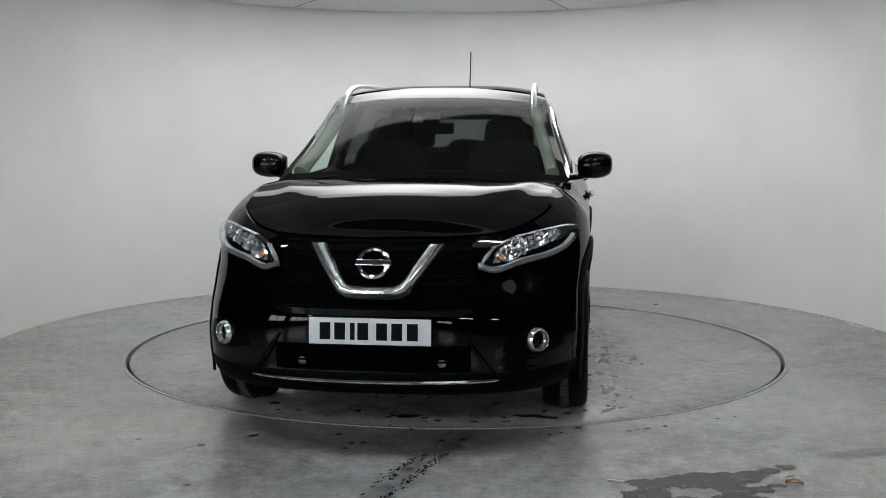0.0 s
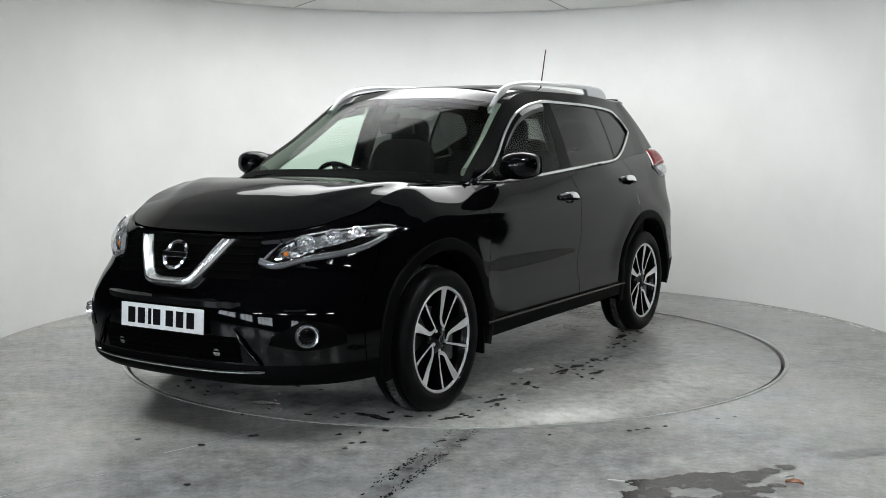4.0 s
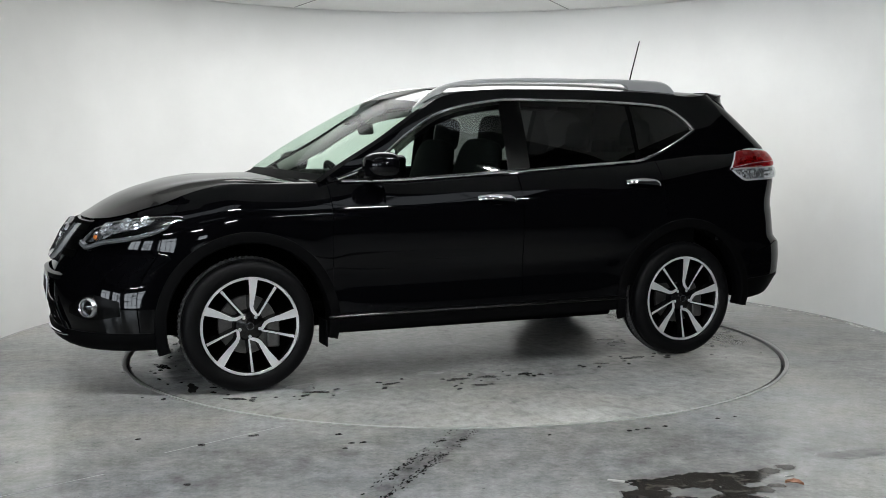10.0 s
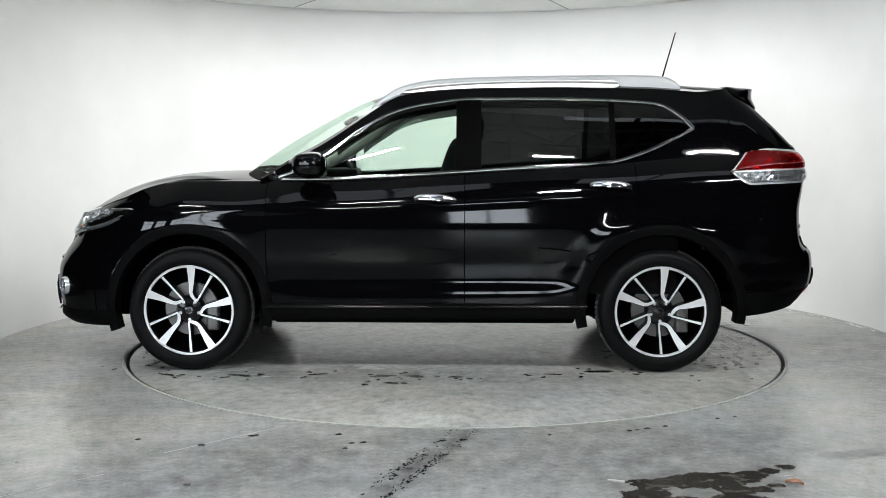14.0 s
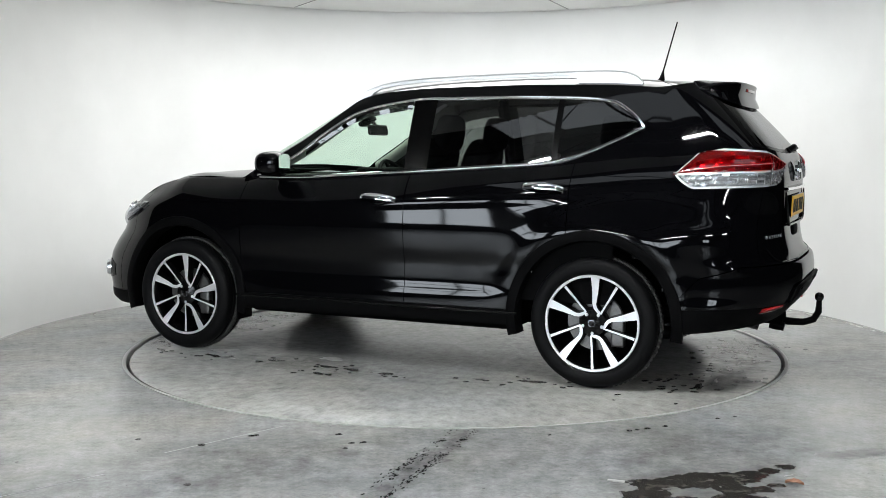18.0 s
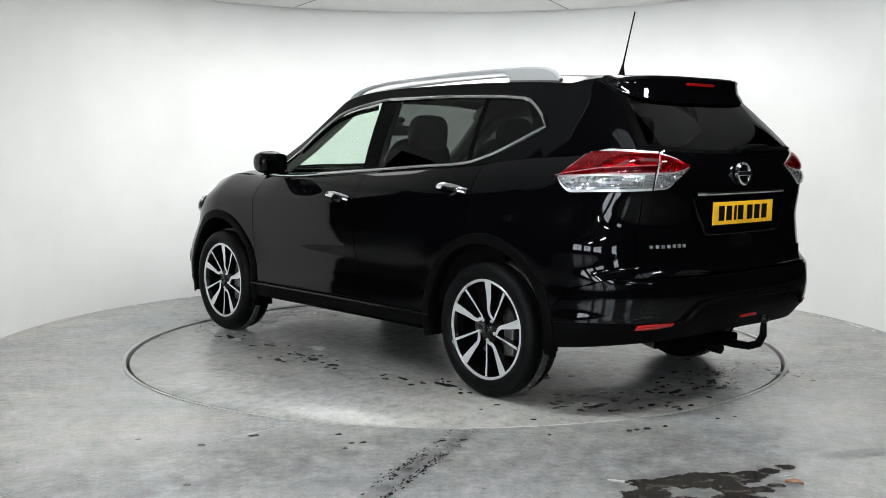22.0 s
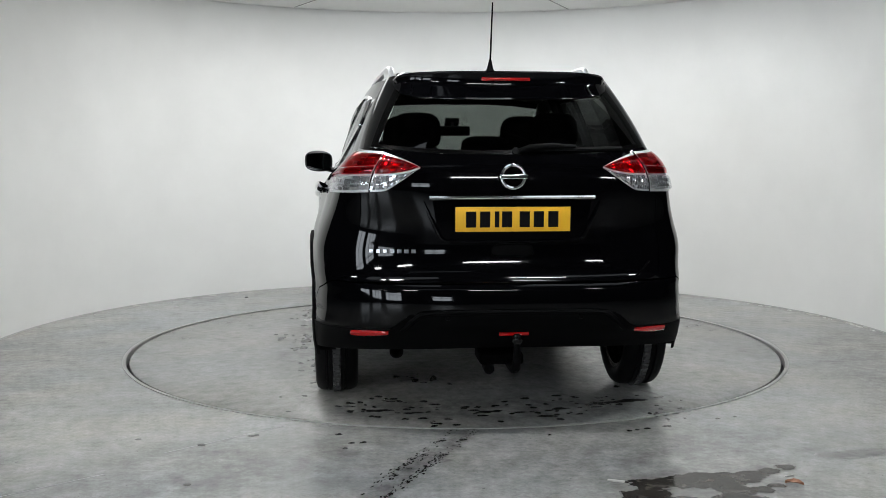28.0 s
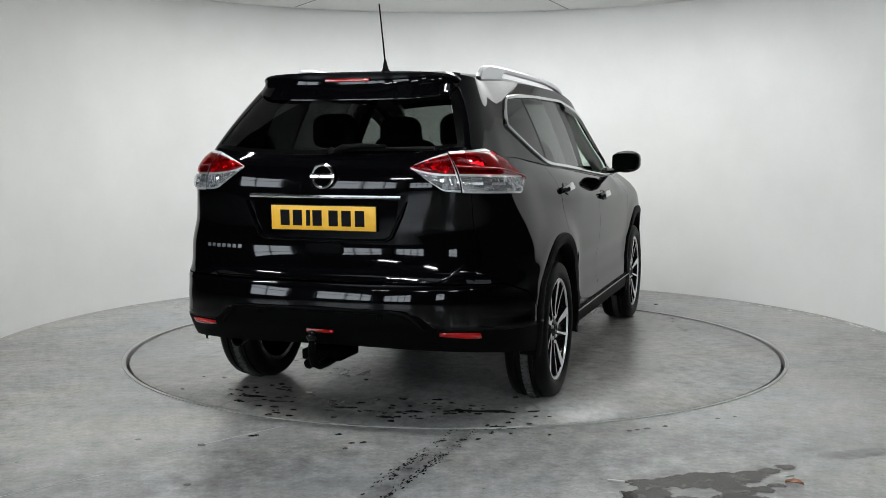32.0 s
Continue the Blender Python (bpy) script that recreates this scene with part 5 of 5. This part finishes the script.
    # aerial
    a = part("aerial_base", lathe([(0.0, 0.075), (0.006, 0.074), (0.009, 0.06), (0.016, 0.03), (0.030, 0.008), (0.034, 0.0), (0.034, -0.02)], 20, pose(-1.487, 0, 1.662, 0, -8, 0)), PLASTIC, car, "black aerial foot")
    part("aerial_rod", tube([(-1.497, 0, 1.73), (-1.535, 0, 1.87), (-1.575, 0, 2.015)], [0.005, 0.0042, 0.004], 8), PLASTIC, a, "thin black whip aerial")


# ---- cabin ----
def seat(car, x, y):
    s = part("seat", box_bm(x + 0.16, y, 0.67, 0.52, 0.50, 0.16, 0.06), FABRIC, car, "dark cloth seat")
    part("seat_back", pad(pose(x - 0.12, y, 0.68, 0, -17, 0) @ Matrix.Translation((0, 0, 0.33)), 0.17, 0.50, 0.70, 0.38), FABRIC, s)
    part("headrest", pad(pose(x - 0.375, y, 1.372, 0, -8, 0), 0.12, 0.28, 0.22, 0.55), FABRIC, s)
    for d in (-0.055, 0.055):
        part("headrest_post", tube([(x - 0.335, y + d, 1.24), (x - 0.365, y + d, 1.34)], 0.006, 6), CHROME, s)


def build_cabin(car):
    seat(car, 0.09, 0.37)
    seat(car, 0.09, -0.37)
    b = part("rear_bench", box_bm(-0.83, 0, 0.68, 0.50, 1.26, 0.18, 0.06), FABRIC, car, "dark cloth rear bench")
    part("bench_back", box_bm(0, 0, 0.30, 0.13, 1.26, 0.56, 0.05, m=pose(-1.08, 0, 0.70, 0, -20, 0)), FABRIC, b)
    for y in (0.37, 0.0, -0.37):
        part("headrest", pad(pose(-1.31, y, 1.375 if y else 1.29, 0, -8, 0), 0.11, 0.26, 0.19 if y else 0.11, 0.55), FABRIC, b)
        for d in (-0.05, 0.05):
            part("headrest_post", tube([(-1.275, y + d, 1.22), (-1.30, y + d, 1.33)], 0.006, 6), CHROME, b)
    # dash, wheel, inner mirror
    rows = []
    for y in steps(-0.76, 0.76, 30):
        rows.append([Vector((1.06 - 0.16 * y * y, y, 1.105)), Vector((0.85, y, 1.115)), Vector((0.60, y, 1.085 - 0.01 * math.cos(y * 5))), Vector((0.54, y, 1.03)), Vector((0.56, y, 0.80)), Vector((0.70, y, 0.6))])
    d = part("dashboard", grid_bm(rows), PLASTIC, car, "dark grey dashboard")
    part("instrument_hood", box_bm(0.60, -0.37, 1.11, 0.22, 0.34, 0.07, 0.03), PLASTIC, d)
    ring = [Vector((0.19 * math.cos(a), 0.19 * math.sin(a), 0)) for a in steps(0, 2 * math.pi, 40)]
    m = pose(0.47, -0.37, 1.02, 0, -62, 0)
    st = part("steering_wheel", tube([m @ p for p in ring], 0.015, 10), PLASTIC, car, "black steering wheel")
    part("wheel_hub", lathe([(0.0, 0.02), (0.05, 0.018), (0.07, 0.0), (0.05, -0.05)], 24, m), PLASTIC, st)
    for a in (0, 180, 270):
        part("wheel_spoke", box_bm(0.12, 0, 0, 0.14, 0.035, 0.018, 0.006, m=m @ pose(0, 0, 0, 0, 0, a + 90)), PLASTIC, st)
    im = part("inner_mirror", box_bm(0, 0, 0, 0.03, 0.24, 0.07, 0.015, m=pose(0.42, 0.0, 1.40, 0, 10, 0)), PLASTIC, car, "black rear-view mirror")
    part("mirror_stem", tube([(0.42, 0, 1.42), (0.48, 0, 1.470)], 0.012, 8), PLASTIC, im)
    part("sensor_box", box_bm(0, 0, 0, 0.10, 0.10, 0.03, 0.012, m=pose(0.50, 0, 1.458, 0, 29, 0)), PLASTIC, im)
    part("cabin_floor", box_bm(-0.4, 0, 0.42, 3.0, 1.5, 0.06, 0.02), DARK, car)
    part("load_cover", box_bm(-1.60, 0, 1.02, 0.62, 1.30, 0.02, 0.006), PLASTIC, car, "black load cover")
    for side in (1, -1):
        xs = steps(0.80, -1.45, 40)
        patch("door_lining", [[surf(s_of_x(x), lerp(0.45, top_z(s_of_x(x)) + 0.004, t), -0.055) for x in xs] for t in steps(0, 1, 6)], PLASTIC, car, side, "dark grey door lining")
        # pale pillar linings
        pl = [upper_z(s_of_x(x), roof_z(x) - 0.045, -0.075) for x in steps(0.80, 0.10, 16)]
        part("pillar_lining", tube(flip([pl], side)[0], 0.040, 10), LINING, car, "pale grey pillar lining")
        pl = [upper(s_of_x(-0.26), t, -0.06) for t in steps(0, 0.95, 8)]
        part("pillar_lining", tube(flip([pl], side)[0], 0.032, 8), PLASTIC, car, "dark grey pillar lining")
        patch("pillar_lining", [[upper(s, t, -0.03) for s in steps(s_of_x(-1.56), 2.42, 10)] for t in steps(0, 1, 6)], PLASTIC, car, side, "grey rear pillar lining")
        patch("roof_edge_lining", [[upper(s_of_x(x), lerp(0.88, 1.0, t), -0.035) for x in steps(0.1, -1.5, 30)] for t in steps(0, 1, 3)], LINING, car, side, "pale grey roof edge lining")


build_front(BODY)
build_rear(BODY)
build_fittings(BODY)
build_cabin(BODY)


# ---- stains, puddle and litter on the floor ----
STAIN = node_mat("oily_stain", (0.03, 0.029, 0.028), 0.22)
link(STAIN, ramp(STAIN, noise_tex(STAIN, 22.0, 4.0), [(0.3, (0.018, 0.018, 0.018)), (0.7, (0.055, 0.054, 0.05))]), bsdf(STAIN).inputs["Base Color"])
FAINT = node_mat("faint_damp_stain", (0.24, 0.242, 0.24), 0.3)
link(FAINT, ramp(FAINT, noise_tex(FAINT, 20.0, 5.0), [(0.35, (0.10, 0.10, 0.098)), (0.65, (0.24, 0.24, 0.236))]), bsdf(FAINT).inputs["Base Color"])
PALE = node_mat("pale_chip", (0.40, 0.40, 0.385), 0.6)
JOINT = node_mat("worn_joint", (0.29, 0.292, 0.29), 0.5)
LEAF = speckle("dry_leaf", (0.26, 0.115, 0.06), 0.6, 90.0, 0.001)


def blob_bm(r, rng, z=0.0015, stretch=1.0, ang=0.0, n=22):
    """A thin, uneven spot with a rounded edge."""
    ph = [rng.uniform(0, 6.28) for _ in range(4)]
    pts = []
    w = 0.45 if n < 16 else 1.0
    for i in range(n):
        a = 2 * math.pi * i / n
        k = 1 + w * ( 0.22 * math.sin(2 * a + ph[0]) + 0.16 * math.sin(3 * a + ph[1]) + 0.12 * math.sin(5 * a + ph[2]) + 0.08 * math.sin(8 * a + ph[3]))
        x, y = r * k * math.cos(a) * stretch, r * k * math.sin(a) / stretch
        c, s = math.cos(ang), math.sin(ang)
        pts.append((x * c - y * s, x * s + y * c))
    rows = [[Vector((x, y, 0.0)) for x, y in pts], [Vector((x * 0.93, y * 0.93, z)) for x, y in pts], [Vector((0, 0, z))] * n]
    return weld(grid_bm(rows, None, True), 1e-6)


def build_table_stains(root):
    rng = random.Random(5)
    spots = [(1.86, 0.0, .075), (1.79, .62, .083), (1.62, .96, .032), (.77, .93, .03), (.38, .96, .039), (.21, .97, .06), (-.02, .98, .033), (.33, 1.14, .031), (1.2, .97, .06),
             (-.85, .82, .07), (-.58, .9, .024), (-1.0, .22, .036), (-1.7, .55, .06), (-1.76, .37, .021), (-1.77, .01, .055), (-1.74, -.35, .046), (-1.97, .28, .019), (-1.64, -.6, .032),
             (-1.6, .69, .016), (-1.04, .33, .031), (-1.72, -.52, .019), (-1.61, -.73, .08), (-1.89, -.82, .05), (-1.88, -.26, .026), (-1.54, -.59, .017), (-1.51, .5, .017)]
    for x, y, r in spots:
        ang = math.atan2(y, x) + math.pi / 2 + rng.uniform(-0.4, 0.4) if abs(x) > 1.5 else rng.uniform(-0.3, 0.3)
        big = r > 0.045
        o = part("stain", blob_bm(r * (0.66 if big else 1.0), rng, 0.0012, rng.uniform(1.3, 1.9), ang), STAIN, root, smooth=False)
        o.location = (x, y, 0.0002)
        for _ in range(8 if big else 4):
            q = rng.uniform(0.007, 0.02)
            d, a2 = (0.03 + r) * rng.uniform(0.8, 3.0), rng.uniform(0, 6.28)
            o = part("stain", blob_bm(q, rng, 0.001, 1.2, a2, 12), STAIN, root, smooth=False)
            o.location = (x + d * math.cos(a2), y + 0.7 * d * math.sin(a2), 0.0002)
    for k in range(60):
        side = -1 if k < 42 else 1
        a = rng.gauss(0.0, 0.30)
        d = rng.uniform(1.48, 1.96)
        x, y = side * d * math.cos(a), d * math.sin(a)
        o = part("stain", blob_bm(rng.choice((0.008, 0.011, 0.015, 0.021)), rng, 0.001, rng.uniform(1.1, 1.6), math.pi / 2 + a * side, 14), STAIN, root, smooth=False)
        o.location = (x, y, 0.0002)
    for x, y, r in ((0.48, 0.75, 0.06), (1.1, 0.98, 0.05), (1.25, 0.80, 0.06)):
        o = part("stain", blob_bm(r, rng, 0.0008, 1.5, rng.uniform(-0.3, 0.3), 30), FAINT, root, smooth=False)
        o.location = (x, y, 0.0001)


def field_bm(x0, x1, y0, y1, cell, field, z):
    """A thin sheet over the cells in which the field is positive."""
    nx, ny = int((x1 - x0) / cell), int((y1 - y0) / cell)
    ins = [[field(x0 + i * cell, y0 + j * cell) > 0 for i in range(nx)] for j in range(ny)]
    verts, faces, index = [], [], {}

    def vid(i, j):
        if (i, j) not in index:
            index[i, j] = len(verts)
            jx, jy = noise.noise(Vector((i * 0.9, j * 0.9, 3))), noise.noise(Vector((i * 0.9, j * 0.9, 9)))
            verts.append((x0 + (i + 0.4 * jx) * cell, y0 + (j + 0.4 * jy) * cell, z))
        return index[i, j]
    for j in range(ny):
        for i in range(nx):
            if ins[j][i]:
                faces.append((vid(i, j), vid(i + 1, j), vid(i + 1, j + 1), vid(i, j + 1)))
    me = bpy.data.meshes.new("sheet")
    me.from_pydata(verts, [], faces)
    return me


def build_floor_litter(floor):
    rng = random.Random(11)
    spots = [(-1.35, 4.56, .013), (-1.05, 4.47, .017), (-.98, 3.93, .015), (-.85, 4.62, .02), (-.47, 4.64, .016), (-.4, 4.5, .013), (-.35, 4.51, .015), (-.42, 4.42, .012), (.09, 4.55, .015), (0, 4.54, .012),
             (.85, 4.7, .013), (.89, 4.72, .011), (.94, 4.74, .015), (1.03, 4.78, .013), (.48, 4.63, .009), (-1.75, 4.22, .007), (1.31, 4.92, .011), (1.4, 4.95, .008), (-.08, 4.33, .009)]
    for x, y, r in spots:
        o = part("oil_spot", blob_bm(r, rng, 0.001, rng.uniform(1.0, 1.4), rng.uniform(0, 0.6), 14), STAIN, floor, smooth=False)
        o.location = (x, y, 0.0002)
    # broken tyre marks running to the turntable
    verts, faces = [], []
    for k in range(420):
        t = rng.random() ** 0.8
        c = Vector((lerp(-0.25, 0.12, t), lerp(3.78, 4.73, t), 0.0012))
        lane = rng.choice((-0.06, -0.05, 0.03, 0.04)) + rng.gauss(0, 0.011)
        if t > 0.62 and rng.random() < 0.6:
            continue
        c += Vector((0.93, -0.37, 0)) * lane
        r = rng.uniform(0.002, 0.0095) * (1.15 - 0.6 * t)
        a0, b = rng.uniform(0.9, 1.5), len(verts)
        for i in range(8):
            a = i * math.pi / 4
            q = r * rng.uniform(0.7, 1.2)
            u, w = q * 1.5 * math.cos(a), q * 0.6 * math.sin(a)
            verts.append((c.x + u * math.cos(a0) - w * math.sin(a0), c.y + u * math.sin(a0) + w * math.cos(a0), c.z))
        faces.append(tuple(range(b, b + 8)))
    me = bpy.data.meshes.new("tyre_marks")
    me.from_pydata(verts, [], faces)
    me.materials.append(STAIN)
    o = new("tyre_marks", me)
    tagged(o, "broken black tyre marks on the concrete floor", "tyre marks", kind="stuff")
    # puddle
    cores = ((0.79, 3.92, 0.09), (0.92, 3.96, 0.105), (1.03, 3.98, 0.11), (1.13, 4.0, 0.10), (1.22, 4.05, 0.06), (1.30, 4.10, 0.045), (1.38, 4.15, 0.04), (1.10, 3.86, 0.08), (1.2, 3.87, 0.045), (1.27, 3.91, 0.035),
             (0.75, 3.80, 0.10), (0.9, 3.72, 0.10), (1.08, 3.74, 0.11))
    dry = ((0.95, 3.83, 0.055), (0.70, 3.885, 0.03))

    def wet(x, y):
        f = max(1 - ((x - a) ** 2 + ((y - b) * 1.25) ** 2) / r ** 2 for a, b, r in cores)
        f = min(f, min(((x - a) ** 2 / 2.2 + (y - b) ** 2) / r ** 2 - 1 for a, b, r in dry))
        return f + 0.55 * noise.noise(Vector((x * 14, y * 22, 0))) + 0.35 * noise.noise(Vector((x * 45, y * 60, 5)))
    me = field_bm(0.5, 1.55, 3.55, 4.28, 0.008, wet, 0.0014)
    me.materials.append(WET)
    o = new("puddle", me)
    tagged(o, "dark shallow water puddle on the concrete floor", "puddle")

    def damp(x, y):
        f = max(1 - ((x - a) / r) ** 2 - ((y - b) / (r * 0.32)) ** 2 for a, b, r in ((1.68, 4.31, 0.13), (1.80, 4.36, 0.13)))
        return f + 0.6 * noise.noise(Vector((x * 12, y * 26, 2)))
    me = field_bm(1.4, 2.05, 4.1, 4.6, 0.009, damp, 0.0010)
    me.materials.append(FAINT)
    o = new("damp_patch", me)
    tagged(o, "faint damp patch drying on the concrete floor", "damp patch")
    # leaf: curled, with a rib
    rows = []
    for i in range(11):
        t = i / 10
        w = 0.022 * math.sin(math.pi * min(1, t * 1.05)) ** 0.7 * (1 + 0.25 * math.sin(t * 19))
        rows.append([Vector((lerp(-0.035, 0.035, t), k * w, 0.004 + 0.010 * abs(k) ** 1.5 + 0.006 * math.sin(t * 3))) for k in steps(-1, 1, 6)])
    leaf = part("dry_leaf", grid_bm(rows), LEAF)
    leaf.matrix_basis = pose(1.345, 3.925, 0.0, 0, 0, -25)
    tagged(leaf, "curled orange-brown dry leaf lying on the floor", "leaf")
    for x, y, l, a in ((0.67, 3.97, 0.033, 160), (1.36, 4.03, 0.02, 20), (-2.15, 8.42, 0.018, 40), (2.17, 9.28, 0.022, 0), (1.9, 9.2, 0.012, 0)):
        o = part("paper_scrap", box_bm(0, 0, 0.003, l * 2, l * 0.4, 0.006, 0.002, m=pose(x, y, 0, 0, 0, a)), PALE, smooth=False)
        tagged(o, "small pale scrap lying on the floor", "scrap", group="scraps on the floor")
    for x, y, l in ((1.75, 8.57, 0.012), (-1.69, 8.97, 0.012)):
        o = part("dark_crumb", blob_bm(l, rng, 0.006, 1.2, 0.3, 10), STAIN)
        o.location = (x, y, 0)
        tagged(o, "small dark crumb lying on the floor", "crumb", group="crumbs on the floor")
    # flakes of paint and grit along the foot of the wall
    for k in range(26):
        a = radians(rng.uniform(7, 38) if k < 20 else rng.uniform(128, 160))
        d, l = WR - rng.uniform(0.015, 0.06), rng.uniform(0.008, 0.026)
        o = part("paint_flake", blob_bm(l, rng, 0.004, rng.uniform(1.2, 1.9), a + math.pi / 2, 10), PALE, smooth=False)
        o.location = (WX + d * math.cos(a), WY + d * math.sin(a), 0.0)
        tagged(o, "small pale flake of paint at the foot of the wall", "paint flake", group="paint flakes along the wall")
    # a fine sawn joint
    for a, b in (((-1.18, 4.35), (-0.74, 4.78)), ((-1.64, 3.79), (-1.34, 4.06))):
        d = Vector((b[0] - a[0], b[1] - a[1], 0))
        o = part("floor_joint", box_bm(0, 0, 0.0004, d.length, 0.004, 0.0012, m=pose((a[0] + b[0]) / 2, (a[1] + b[1]) / 2, 0, 0, 0, math.degrees(math.atan2(d.y, d.x)))), JOINT, floor, smooth=False)


build_table_stains(TABLE)
build_floor_litter(FLOOR_OB)


# ---- settle the car on the turntable's axis and turn both ----
for ob in list(BODY.children):
    ob.parent = CAR
    ob.matrix_basis = Matrix.Translation(CAR_AT) @ ob.matrix_basis
bpy.data.objects.remove(BODY)


def motions():
    rows = [(t, pose(AXIS.x, AXIS.y, AXIS.z, 0, 0, a)) for t, a in TURN]
    walk(CAR, rows)
    walk(TABLE, rows)


motions()
